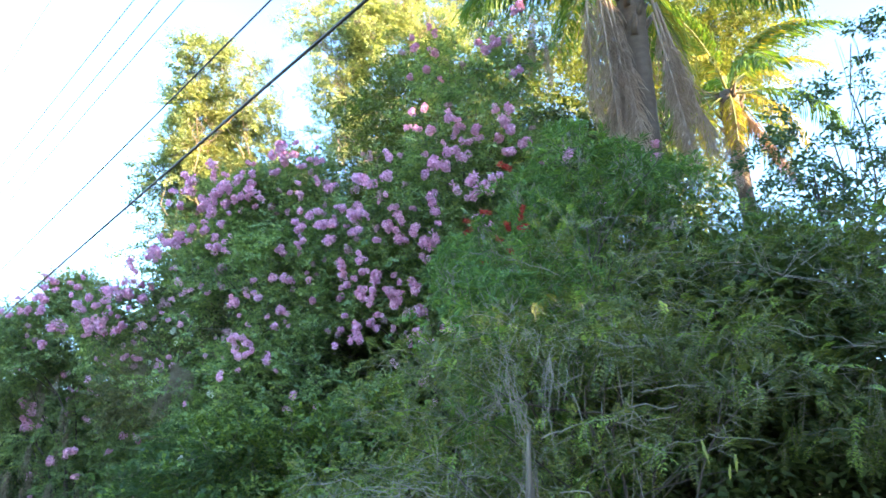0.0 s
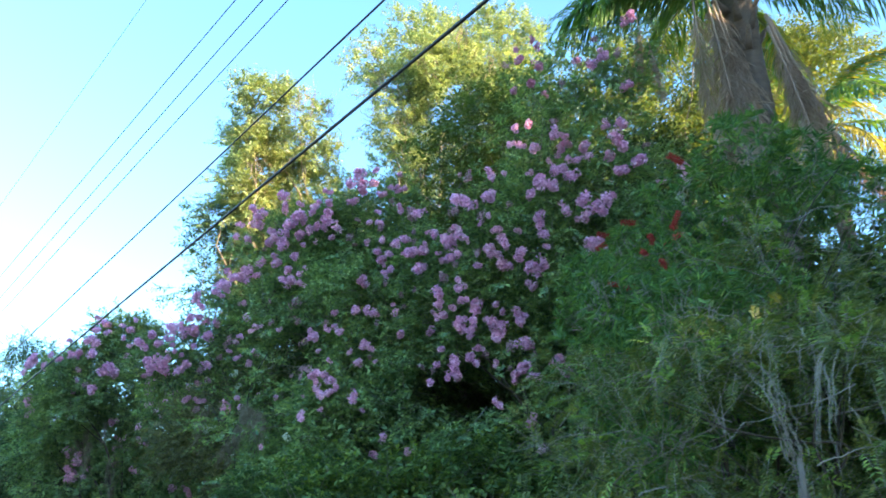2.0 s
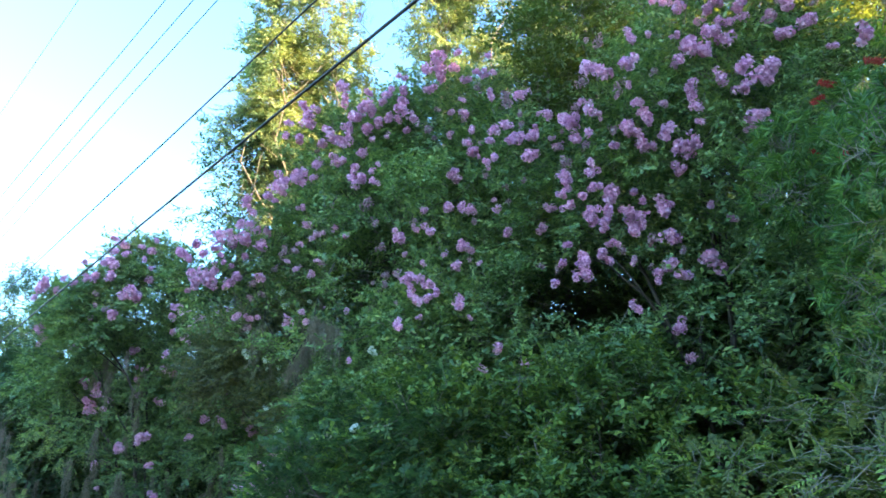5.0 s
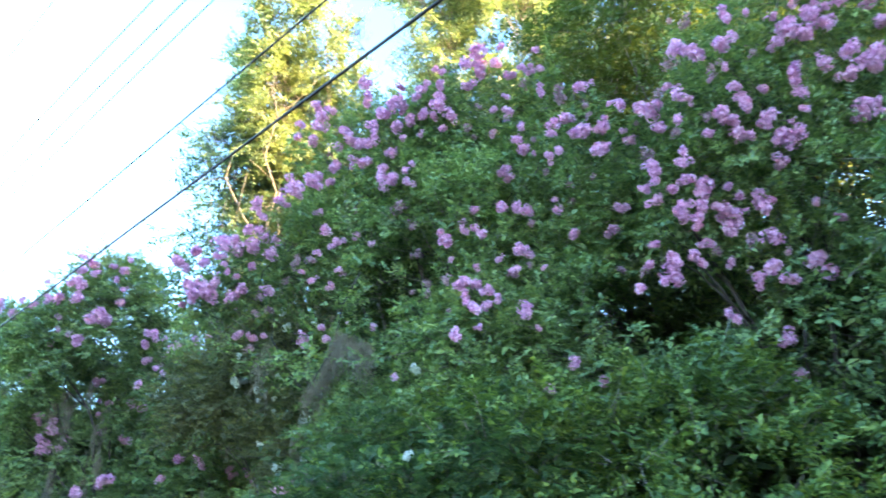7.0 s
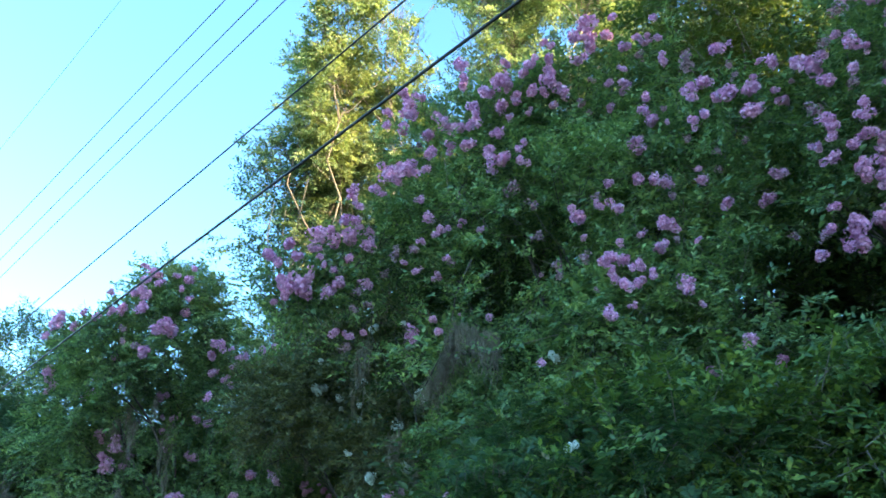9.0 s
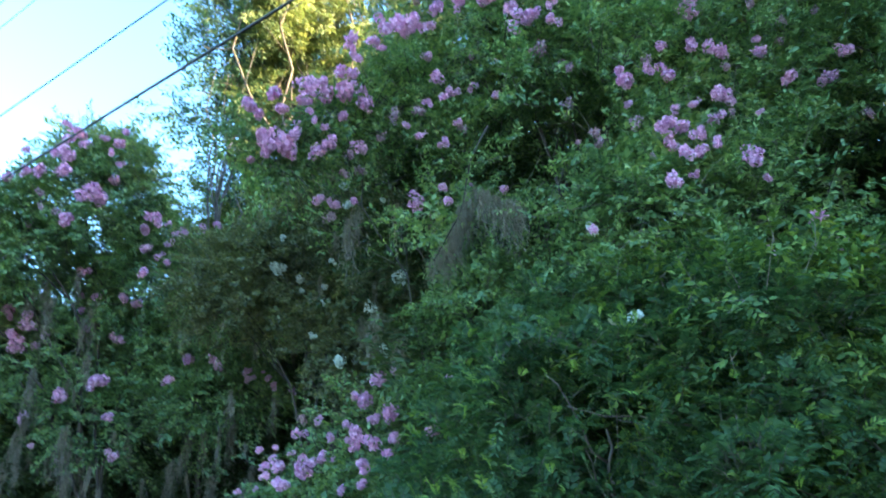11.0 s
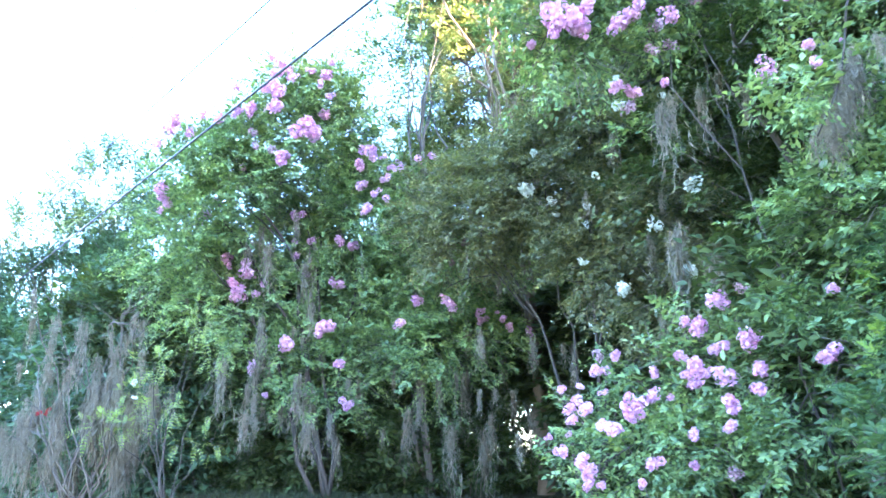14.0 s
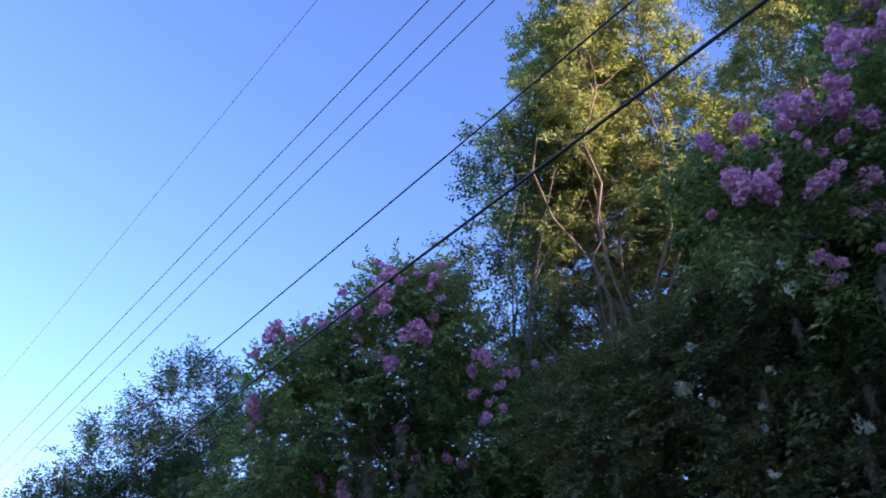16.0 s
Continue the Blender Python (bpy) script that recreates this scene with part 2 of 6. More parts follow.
def tube(points, radii, sides=7, rng=None, rough=0.0):
    pts = np.array(points, float)
    radii = np.broadcast_to(radii, (len(pts),))
    tang = unit(np.gradient(pts, axis=0))
    s = unit(np.cross(tang, np.array([0.23, 0.91, 0.34])))
    t = np.cross(tang, s)
    ang = np.linspace(0, 2 * math.pi, sides, endpoint=False)
    rr = radii[:, None, None] * (1 + (rng.normal(0, rough, (len(pts), sides, 1)) if rng is not None else 0))
    v = (pts[:, None] + rr * (s[:, None] * np.cos(ang)[None, :, None] + t[:, None] * np.sin(ang)[None, :, None])).reshape(-1, 3)
    f = []
    for k in range(len(pts) - 1):
        for j in range(sides):
            a, b = k * sides + j, k * sides + (j + 1) % sides
            f += [(a, b, b + sides), (a, b + sides, a + sides)]
    n = len(v)
    v = np.concatenate([v, pts[:1], pts[-1:]])
    for j in range(sides):
        f += [(n, (j + 1) % sides, j), (n + 1, n - sides + j, n - sides + (j + 1) % sides)]
    return v, np.array(f)


def bent(rng, a, b, n=7, wobble=0.08, lift=0.0):
    """A slightly crooked line from a to b."""
    a, b = np.array(a, float), np.array(b, float)
    u = np.linspace(0, 1, n)[:, None]
    size = np.linalg.norm(b - a)
    w = np.cumsum(rng.normal(0, wobble * size / n ** 0.5, (n, 3)), 0)
    w -= u * w[-1]
    w[0] = 0
    return a + (b - a) * u + w + np.array([0, 0, lift * size]) * np.sin(u * math.pi)


def part(name, piece, material, parent, label="", smooth=False, kind=""):
    ob = new(name, mesh_of(name, piece[0], piece[1], material, smooth))
    ob.parent = parent
    ob.matrix_parent_inverse = parent.matrix_world.inverted() if parent else Matrix()
    return tagged(ob, label, kind=kind)


def thing(name, base, label, category, group="", kind=""):
    ob = new(name)
    ob.matrix_world = Matrix.Translation(base)
    ob.empty_display_size = 0.2
    return tagged(ob, label, category, group, kind)


def wave(p, k, seed):
    """A cheap smooth three-dimensional pattern between -1 and 1, for gaps and clumps."""
    r = np.random.default_rng(seed)
    s = 0
    for _ in range(5):
        s = s + np.sin(p @ r.normal(0, k, 3) + r.uniform(0, 6.28))
    return s / 3.2


def shell(rng, lobes, n, inner=0.6, gap=0.0, gap_size=2.6, seed=1, top_only=-1.0):
    """Places on and under the skin of a crown of ellipsoid lobes, with the outward way at each."""
    lob = np.array([l if len(l) == 6 else (*l[:3], l[3], l[3], l[3]) for l in lobes], float)
    area = lob[:, 3] * lob[:, 4] + lob[:, 4] * lob[:, 5] + lob[:, 3] * lob[:, 5]
    pos, out = [], []
    got = 0
    while got < n:
        k = rng.choice(len(lob), 2 * n, p=area / area.sum())
        d = unit(rng.normal(size=(2 * n, 3)))
        rad = inner + (1 - inner) * rng.random(2 * n) ** 0.5
        rad *= 1 + 0.16 * wave(lob[k, :3] + d * lob[k, 3:], 1.7, seed + 3)
        p = lob[k, :3] + d * lob[k, 3:] * rad[:, None]
        keep = d[:, 2] > top_only
        for c in lob:
            keep &= (((p - c[:3]) / c[3:]) ** 2).sum(1) > (inner * 0.8) ** 2
        if gap > 0:
            keep &= wave(p, gap_size, seed) > -1 + 2 * gap * rng.random(2 * n)
        keep &= p[:, 2] > 0.05
        pos.append(p[keep]), out.append(unit(d / lob[k, 3:])[keep])
        got += keep.sum()
    return np.concatenate(pos)[:n], np.concatenate(out)[:n]


def clumps(rng, lobes, density, low, high, seed):
    """Leafy cushions of uneven size over the skin of the lobes: what gives a crown its lumps and shadows."""
    n = max(6, int(density * sum((l[3] ** 2 if len(l) == 4 else l[3] * l[4] * 0.5 + l[3] * l[5] * 0.5) for l in lobes)))
    p, out = shell(rng, lobes, n, 0.82, 0.25, 1.6, seed)
    size = rng.uniform(low, high, n)
    return [(*q, s, s, s * 0.72) for q, s in zip(p, size)]


def clear_view(p, flowers, reach=1.0):
    """Which shoots leave the road side of the flowers free: flowers sit at the outside of a crown."""
    keep = np.ones(len(p), bool)
    for f in flowers:
        at = np.array(f[:3])
        road = -2.5 + 0.5 * at[0]
        axis = unit(np.array([road, -0.93 * road, 1.1]) - at)
        rel = p - at
        along = rel @ axis
        away = np.linalg.norm(rel - along[:, None] * axis, axis=1)
        over = (np.hypot(rel[:, 0], rel[:, 1]) < 0.02 + 0.5 * f[3]) & (rel[:, 2] > -0.05) & (rel[:, 2] < 0.5)
        keep &= ~over & ~((along > -0.1) & (along < reach) & (away < 0.05 + 0.58 * f[3] + 0.17 * np.maximum(along, 0)))
    return keep


HOLLOWS = [(-1.1, 11.9, 4.0, 1.05, 1.2, 0.5), (-1.35, 10.9, 3.6, 0.4, 0.7, 0.35), (-0.2, 11.8, 2.9, 0.5, 0.7, 0.4), (-0.05, 10.9, 1.9, 0.75, 1.0, 0.5), (2.9, 6.0, 1.7, 1.3, 1.0, 0.55), (0.9, 5.35, 2.3, 0.35, 0.45, 0.28), (0.45, 5.6, 1.55, 0.4, 0.6, 0.3),
           (-5.7, 15.0, 4.5, 0.75, 0.95, 0.65), (-5.75, 14.6, 3.5, 0.5, 0.7, 0.5), (-4.2, 13.5, 5.05, 0.75, 1.1, 0.6), (-2.6, 11.2, 1.05, 0.7, 0.6, 0.4), (-4.0, 13.1, 2.25, 0.45, 0.7, 0.35),
           (-5.85, 15.0, 5.2, 0.35, 0.6, 0.3), (-1.6, 9.9, 1.9, 0.5, 0.5, 0.35), (-5.0, 11.9, 1.75, 0.35, 0.5, 0.3), (-5.5, 14.2, 2.5, 0.45, 0.5, 0.5)]


def grows(q):
    """Where shoots can grow: not in front of a flower, and not in the bare shaded hollows between the crowns."""
    keep = clear_view(q, FLOWERS)
    for h in HOLLOWS:
        keep &= (((q - np.array(h[:3])) / np.array(h[3:])) ** 2).sum(1) > 1
    return keep


def sprays(rng, p, out, leaves, length, leaf, width, lift=0.35, spread=0.9, droop=0.0, stray=0.55, tumble=0.45):
    """Shoots at p that grow outward, each with alternate leaves; gives the leaves and the twigs."""
    n = len(p)
    d = unit(out + rng.normal(0, stray, (n, 3)) + np.array([0, 0, lift]))
    ln = length * rng.uniform(0.6, 1.3, n)
    u = (np.arange(leaves) + 0.6) / leaves
    sag = droop * ln[:, None, None] * (u ** 2)[None, :, None] * np.array([0, 0, -1.0])
    q = p[:, None] + d[:, None] * ln[:, None, None] * u[None, :, None] + sag
    up = unit(np.array([0, 0, 1.0]) + 0.5 * out + rng.normal(0, 0.35, (n, 3)))
    side = unit(np.cross(d, up))
    alt = np.where(np.arange(leaves) % 2 == 0, 1.0, -1.0)[None, :, None]
    ld = unit(d[:, None] * (0.55 + 0.5 * u[None, :, None] ** 3) + alt * side[:, None] * spread + rng.normal(0, 0.28, (n, leaves, 3)) - np.array([0, 0, droop * 0.6]))
    nr = unit(up[:, None] + rng.normal(0, tumble, (n, leaves, 3)))
    size = leaf * rng.uniform(0.65, 1.2, (n, leaves)) * (1 - 0.35 * np.abs(u - 0.45))[None]
    lv = blades(q.reshape(-1, 3), ld.reshape(-1, 3), nr.reshape(-1, 3), size.ravel(), (size * width).ravel(), 0.3, 0.15)
    tw = sticks((p - d * 0.05)[::8], (p + d * ln[:, None] + sag[:, -1])[::8], 0.004, 0.0018)
    return lv, tw


def plumes(rng, p, out, shoots, reach, leaves, length, leaf, width, lift=0.15, droop=0.25, aim=None, keep=None, stray=0.35):
    """Leafy branchlets from p: a curved axis with shoots to both sides, each shoot with its leaves. Gives leaves and twigs."""
    n = len(p)
    d = unit(out + rng.normal(0, stray, (n, 3)) + np.array([0, 0, lift]))
    ln = reach * rng.uniform(0.6, 1.25, n)
    if aim is not None:
        d, ln = unit(aim - p), np.linalg.norm(aim - p, axis=1)
    u = np.linspace(0.22, 1.0, shoots)[None, :] + rng.uniform(-0.05, 0.05, (n, shoots))
    sag = droop * (0.0 if aim is not None else 1.0)
    q = p[:, None] + d[:, None] * (ln[:, None] * u)[..., None] - np.array([0, 0, 1.0]) * (sag * ln[:, None] * u ** 2)[..., None]
    up = unit(np.array([0, 0, 1.0]) + 0.45 * out + rng.normal(0, 0.25, (n, 3)))
    side = unit(np.cross(d, up))
    alt = np.where(np.arange(shoots) % 2 == 0, 1.0, -1.0)[None, :, None]
    way = unit(d[:, None] * 0.75 + alt * side[:, None] * (0.95 - 0.6 * u[..., None] ** 4) + 0.12 * up[:, None] + rng.normal(0, 0.2, (n, shoots, 3)))
    q, way = q.reshape(-1, 3), way.reshape(-1, 3)
    if keep is not None:
        ok = keep(q + way * length * 0.4)
        q, way = q[ok], way[ok]
    lv, tw = sprays(rng, q, way, leaves, length, leaf, width, 0.06, 0.85, 0.12, stray=0.16, tumble=0.34)
    a, b = p[::2], (p + d * ln[:, None] - np.array([0, 0, 1.0]) * (sag * ln)[:, None])[::2]
    if keep is not None:
        ok = keep(0.4 * a + 0.6 * b) & keep(b)
        a, b = a[ok], b[ok]
    return lv, join(tw, sticks(a, b, 0.006, 0.0025))


def pinnate(rng, p, out, pairs, length, leaflet, width, lift=0.5, droop=0.5, spread=1.0):
    """Feather-shaped leaves at p: an arching stalk with paired leaflets."""
    n = len(p)
    d = unit(out + rng.normal(0, 0.5, (n, 3)) + np.array([0, 0, lift]))
    ln = length * rng.uniform(0.65, 1.2, n)
    u = (np.arange(pairs) + 1.0) / pairs
    u = np.repeat(u, 2)
    alt = np.tile([1.0, -1.0], pairs)[None, :, None]
    down = np.array([0, 0, -1.0])
    q = p[:, None] + d[:, None] * (ln[:, None] * u[None])[..., None] + down * (droop * ln[:, None] * u[None] ** 2)[..., None]
    up = unit(np.array([0, 0, 1.0]) + rng.normal(0, 0.3, (n, 3)))
    side = unit(np.cross(d, up))
    nr = np.cross(side, d)
    tang = unit(d[:, None] + down * (2 * droop * u)[None, :, None])
    ld = unit(alt * side[:, None] * spread + tang * (0.45 + 0.9 * (u ** 4))[None, :, None] + rng.normal(0, 0.12, (n, 2 * pairs, 3)))
    size = leaflet * (np.sin(0.5 + u * 2.2))[None] * rng.uniform(0.8, 1.15, (n, 1))
    nn = np.repeat(nr[:, None], 2 * pairs, 1) + rng.normal(0, 0.15, (n, 2 * pairs, 3))
    lv = blades(q.reshape(-1, 3), ld.reshape(-1, 3), unit(nn).reshape(-1, 3), size.ravel(), (size * width).ravel(), 0.2, 0.15)
    e = p + d * ln[:, None] * 0.6 + down * (droop * ln * 0.36)[:, None]
    tw = sticks((p - d * 0.04)[::2], e[::2], 0.003, 0.0018)
    return lv, tw


# ---- ground ----
ACROSS = np.array([0.74, 0.67])


def ground_height(x, y):
    side = x * ACROSS[0] + y * ACROSS[1]
    k = np.clip((side - 2.0) / 2.5, 0, 1)
    return -0.75 + 0.75 * k * k * (3 - 2 * k) + 0.04 * np.sin(x * 0.9 + y * 0.4) * np.cos(y * 0.7)


def build_ground():
    s = np.concatenate([-np.geomspace(600, 32, 14), np.linspace(-30, 30, 91), np.geomspace(32, 600, 14)])
    gx, gy = np.meshgrid(s - 5, s + 14, indexing="ij")
    v = np.stack([gx, gy, ground_height(gx, gy)], -1).reshape(-1, 3)
    n = len(s)
    i, j = np.meshgrid(np.arange(n - 1), np.arange(n - 1), indexing="ij")
    a = (i * n + j).ravel()
    f = np.concatenate([np.stack([a, a + n, a + n + 1], 1), np.stack([a, a + n + 1, a + 1], 1)])
    tagged(new("ground", mesh_of("ground", v, f, M_GROUND, True)), "patchy grass and leaf litter under the hedge", "ground", kind="structure")


build_ground()


def build_grass():
    rng = np.random.default_rng(5)
    n = 26000
    p = np.stack([rng.uniform(-17, -4, n), rng.uniform(13, 27, n), np.zeros(n)], 1)
    p = p[(wave(p, 1.2, 9) > -0.5) & (p[:, :2] @ ACROSS > 4.5)]
    p[:, 2] = ground_height(p[:, 0], p[:, 1])
    n = len(p)
    d = unit(rng.normal(0, 0.35, (n, 3)) + np.array([0, 0, 1.0]))
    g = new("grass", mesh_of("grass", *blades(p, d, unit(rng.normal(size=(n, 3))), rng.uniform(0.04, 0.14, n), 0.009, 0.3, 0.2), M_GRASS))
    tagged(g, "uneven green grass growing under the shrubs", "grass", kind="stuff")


build_grass()


# ---- where the flowers grow: the place of each panicle and its width ----
A_PINK_1 = [(0.71, 10.75, 9.31, 0.19), (1.28, 9.34, 8.98, 0.19), (1.19, 9.40, 8.92, 0.15), (0.96, 9.77, 8.63, 0.13), (0.88, 9.74, 8.57, 0.19), (0.76, 9.91, 8.56, 0.19), (1.30, 9.89, 8.17, 0.17), (1.18, 9.86, 8.07, 0.17), (-0.24, 9.94, 7.50, 0.16), (0.88, 9.92, 7.46, 0.15), (1.09, 9.89, 7.45, 0.23), (-0.44, 9.95, 7.44, 0.14), (0.14, 10.03, 7.39, 0.20), (0.27, 9.96, 7.30, 0.13), (0.31, 10.12, 7.27, 0.18), (1.02, 9.94, 7.26, 0.23), (0.25, 10.28, 7.26, 0.18), (-0.15, 10.13, 7.20, 0.19), (0.58, 10.08, 7.19, 0.21), (-0.37, 10.01, 7.18, 0.14), (-0.52, 9.95, 7.16, 0.13), (1.10, 9.99, 7.14, 0.23), (0.63, 10.13, 7.05, 0.15), (0.35, 10.21, 7.05, 0.15)]
A_PINK_2 = [(0.94, 10.10, 7.04, 0.20), (0.48, 10.16, 7.02, 0.15), (0.05, 10.15, 6.99, 0.10), (1.32, 10.03, 6.91, 0.26), (0.25, 10.13, 6.85, 0.19), (1.09, 10.13, 6.81, 0.23), (-0.23, 10.12, 6.78, 0.12), (0.12, 10.03, 6.77, 0.18), (-0.81, 10.06, 6.72, 0.20), (0.35, 10.11, 6.72, 0.22), (1.97, 9.99, 6.70, 0.25), (-0.62, 9.96, 6.68, 0.10), (1.65, 10.13, 6.63, 0.13), (-0.07, 10.10, 6.61, 0.32), (0.08, 10.08, 6.51, 0.17), (-1.28, 10.34, 6.47, 0.25), (-0.24, 10.15, 6.44, 0.18), (0.94, 10.15, 6.42, 0.13), (-0.84, 10.15, 6.41, 0.25), (-1.15, 10.25, 6.35, 0.23), (0.49, 10.04, 6.30, 0.23), (0.83, 10.06, 6.29, 0.22), (0.24, 10.14, 6.20, 0.19), (0.68, 10.06, 6.16, 0.26)]
A_PINK_3 = [(-1.35, 10.57, 6.13, 0.11), (0.76, 10.07, 6.12, 0.16), (-0.85, 10.18, 6.12, 0.11), (0.49, 10.15, 6.06, 0.19), (-0.97, 10.31, 6.05, 0.09), (-0.14, 10.11, 6.03, 0.22), (-1.27, 10.49, 5.96, 0.19), (-0.74, 10.27, 5.93, 0.16), (-0.13, 10.14, 5.93, 0.14), (-0.43, 10.26, 5.91, 0.12), (2.43, 9.96, 5.90, 0.21), (-1.17, 10.46, 5.88, 0.11), (-0.68, 10.32, 5.84, 0.16), (-0.08, 10.17, 5.82, 0.17), (-0.62, 10.33, 5.74, 0.19), (-0.85, 10.46, 5.72, 0.23), (0.71, 10.14, 5.71, 0.12), (-1.29, 10.55, 5.68, 0.14), (-0.04, 10.24, 5.65, 0.12), (-0.81, 10.48, 5.65, 0.17), (0.64, 10.18, 5.64, 0.28), (-0.71, 10.48, 5.63, 0.15), (-0.40, 10.32, 5.60, 0.19), (0.57, 10.23, 5.57, 0.15)]
A_PINK_4 = [(-0.42, 10.39, 5.53, 0.18), (-0.65, 10.53, 5.51, 0.22), (-1.00, 10.51, 5.48, 0.16), (-0.54, 10.50, 5.47, 0.12), (-0.09, 10.34, 5.46, 0.19), (-0.27, 10.42, 5.40, 0.23), (-0.19, 10.40, 5.36, 0.22), (-1.28, 10.58, 5.27, 0.13), (-1.61, 10.72, 5.19, 0.15), (-1.28, 10.64, 5.19, 0.17), (-0.24, 10.54, 5.18, 0.18), (-1.57, 10.71, 5.11, 0.15), (-1.59, 11.00, 5.05, 0.12), (-1.56, 10.77, 5.03, 0.14), (-1.23, 10.73, 5.03, 0.17), (-0.75, 10.76, 4.98, 0.15), (-1.04, 10.77, 4.93, 0.26), (-1.37, 10.77, 4.93, 0.15), (-1.52, 10.91, 4.87, 0.18), (-0.66, 10.75, 4.86, 0.11), (-0.35, 10.70, 4.80, 0.11), (-0.86, 10.85, 4.79, 0.13), (-0.42, 10.76, 4.78, 0.25), (-1.26, 10.83, 4.77, 0.17)]
A_PINK_5 = [(0.12, 10.66, 4.76, 0.11), (-0.79, 10.86, 4.73, 0.22), (-1.32, 10.87, 4.72, 0.14), (-1.08, 10.81, 4.72, 0.18), (-0.68, 10.82, 4.69, 0.17), (-1.26, 10.87, 4.66, 0.19), (-1.12, 10.84, 4.63, 0.17), (0.37, 10.67, 4.59, 0.15), (-0.66, 10.87, 4.59, 0.16), (-0.73, 10.92, 4.56, 0.21), (-1.12, 10.87, 4.54, 0.13), (-0.35, 10.81, 4.41, 0.23), (-1.55, 11.06, 4.40, 0.13), (-1.00, 10.98, 4.39, 0.16), (-1.13, 11.06, 4.28, 0.18), (-1.36, 11.07, 4.26, 0.15), (-1.04, 11.08, 4.21, 0.14), (-1.60, 11.12, 4.19, 0.14), (-1.34, 11.10, 4.19, 0.20), (-0.76, 11.00, 4.18, 0.12), (0.13, 10.86, 4.15, 0.30), (-0.36, 10.89, 4.10, 0.22), (-1.35, 11.14, 4.08, 0.22), (-1.45, 11.16, 4.03, 0.13)]
A_PINK_6 = [(-0.47, 10.96, 4.02, 0.16), (-0.24, 10.86, 3.95, 0.22), (-1.70, 11.22, 3.95, 0.15), (-0.49, 10.99, 3.92, 0.13), (-0.77, 11.21, 3.70, 0.09), (-0.73, 11.21, 3.64, 0.16), (-0.29, 11.04, 3.36, 0.20), (-0.14, 11.21, 3.03, 0.15)]
A_FADED = [(0.86, 10.02, 9.13, 0.16), (0.41, 10.63, 8.76, 0.16), (1.15, 9.80, 8.69, 0.17), (-0.58, 9.52, 8.25, 0.13), (0.15, 9.95, 7.55, 0.16), (1.46, 10.03, 7.18, 0.13), (-1.26, 10.42, 6.93, 0.11), (-1.13, 10.31, 6.84, 0.18), (-1.35, 10.44, 6.32, 0.16), (-0.56, 10.10, 6.25, 0.11), (-0.95, 10.24, 6.13, 0.16), (-1.01, 10.46, 5.67, 0.15), (-1.34, 10.56, 5.51, 0.13), (-1.53, 10.98, 5.50, 0.19), (2.05, 10.13, 5.38, 0.16), (-0.95, 10.74, 5.02, 0.13), (-0.55, 10.90, 4.39, 0.18), (-0.90, 10.98, 4.30, 0.13), (-0.23, 10.78, 4.23, 0.12), (-1.84, 11.34, 4.22, 0.11), (-1.66, 11.17, 4.12, 0.11), (-0.57, 10.99, 4.09, 0.10)]
A_SALMON = [(-0.16, 9.64, 8.82, 0.11), (-0.08, 9.77, 8.78, 0.13), (-0.43, 9.42, 8.45, 0.11), (-0.09, 9.67, 8.35, 0.17), (-0.38, 9.48, 8.32, 0.17), (-0.20, 9.66, 8.03, 0.18), (0.01, 9.85, 7.98, 0.11), (-0.47, 9.65, 7.88, 0.13), (3.29, 9.73, 6.72, 0.16), (3.29, 9.82, 6.53, 0.20)]
B_PINK_1 = [(-5.82, 14.75, 8.67, 0.22), (-5.70, 14.84, 8.54, 0.26), (-5.51, 14.66, 8.50, 0.18), (-4.91, 13.82, 8.47, 0.26), (-3.21, 12.81, 8.32, 0.35), (-2.86, 12.62, 8.32, 0.16), (-5.73, 14.85, 8.31, 0.32), (-6.07, 14.80, 8.29, 0.18), (-4.87, 13.93, 8.23, 0.26), (-3.37, 12.85, 8.16, 0.21), (-2.92, 12.79, 8.15, 0.21), (-2.38, 12.40, 8.11, 0.12), (-3.13, 12.89, 8.10, 0.26), (-3.81, 12.78, 7.98, 0.14), (-3.71, 12.82, 7.97, 0.12), (-2.43, 12.60, 7.97, 0.12), (-2.55, 12.63, 7.96, 0.15), (-6.08, 14.68, 7.95, 0.18), (-5.25, 14.49, 7.95, 0.25), (-2.31, 12.56, 7.90, 0.12), (-2.42, 12.65, 7.90, 0.14), (-5.39, 14.84, 7.87, 0.26), (-5.81, 14.68, 7.87, 0.27), (-3.31, 12.97, 7.86, 0.21)]
B_PINK_2 = [(-2.73, 12.69, 7.85, 0.19), (-4.33, 13.06, 7.85, 0.17), (-3.74, 12.89, 7.79, 0.17), (-5.11, 14.46, 7.76, 0.34), (-4.00, 12.93, 7.76, 0.20), (-4.41, 13.22, 7.68, 0.30), (-4.09, 13.01, 7.67, 0.17), (-4.35, 13.21, 7.67, 0.26), (-3.76, 12.93, 7.60, 0.20), (-4.28, 13.25, 7.58, 0.17), (-4.96, 14.21, 7.57, 0.22), (-4.75, 13.69, 7.56, 0.21), (-4.58, 13.35, 7.56, 0.30), (-2.78, 12.74, 7.51, 0.12), (-3.76, 12.94, 7.45, 0.29), (-4.18, 13.28, 7.41, 0.22), (-2.35, 12.41, 7.39, 0.18), (-3.98, 13.05, 7.38, 0.19), (-4.38, 13.39, 7.37, 0.19), (-4.37, 13.40, 7.35, 0.24), (-2.97, 12.86, 7.35, 0.15), (-3.84, 13.02, 7.33, 0.15), (-4.71, 13.64, 7.30, 0.23), (-2.76, 12.83, 7.30, 0.20)]
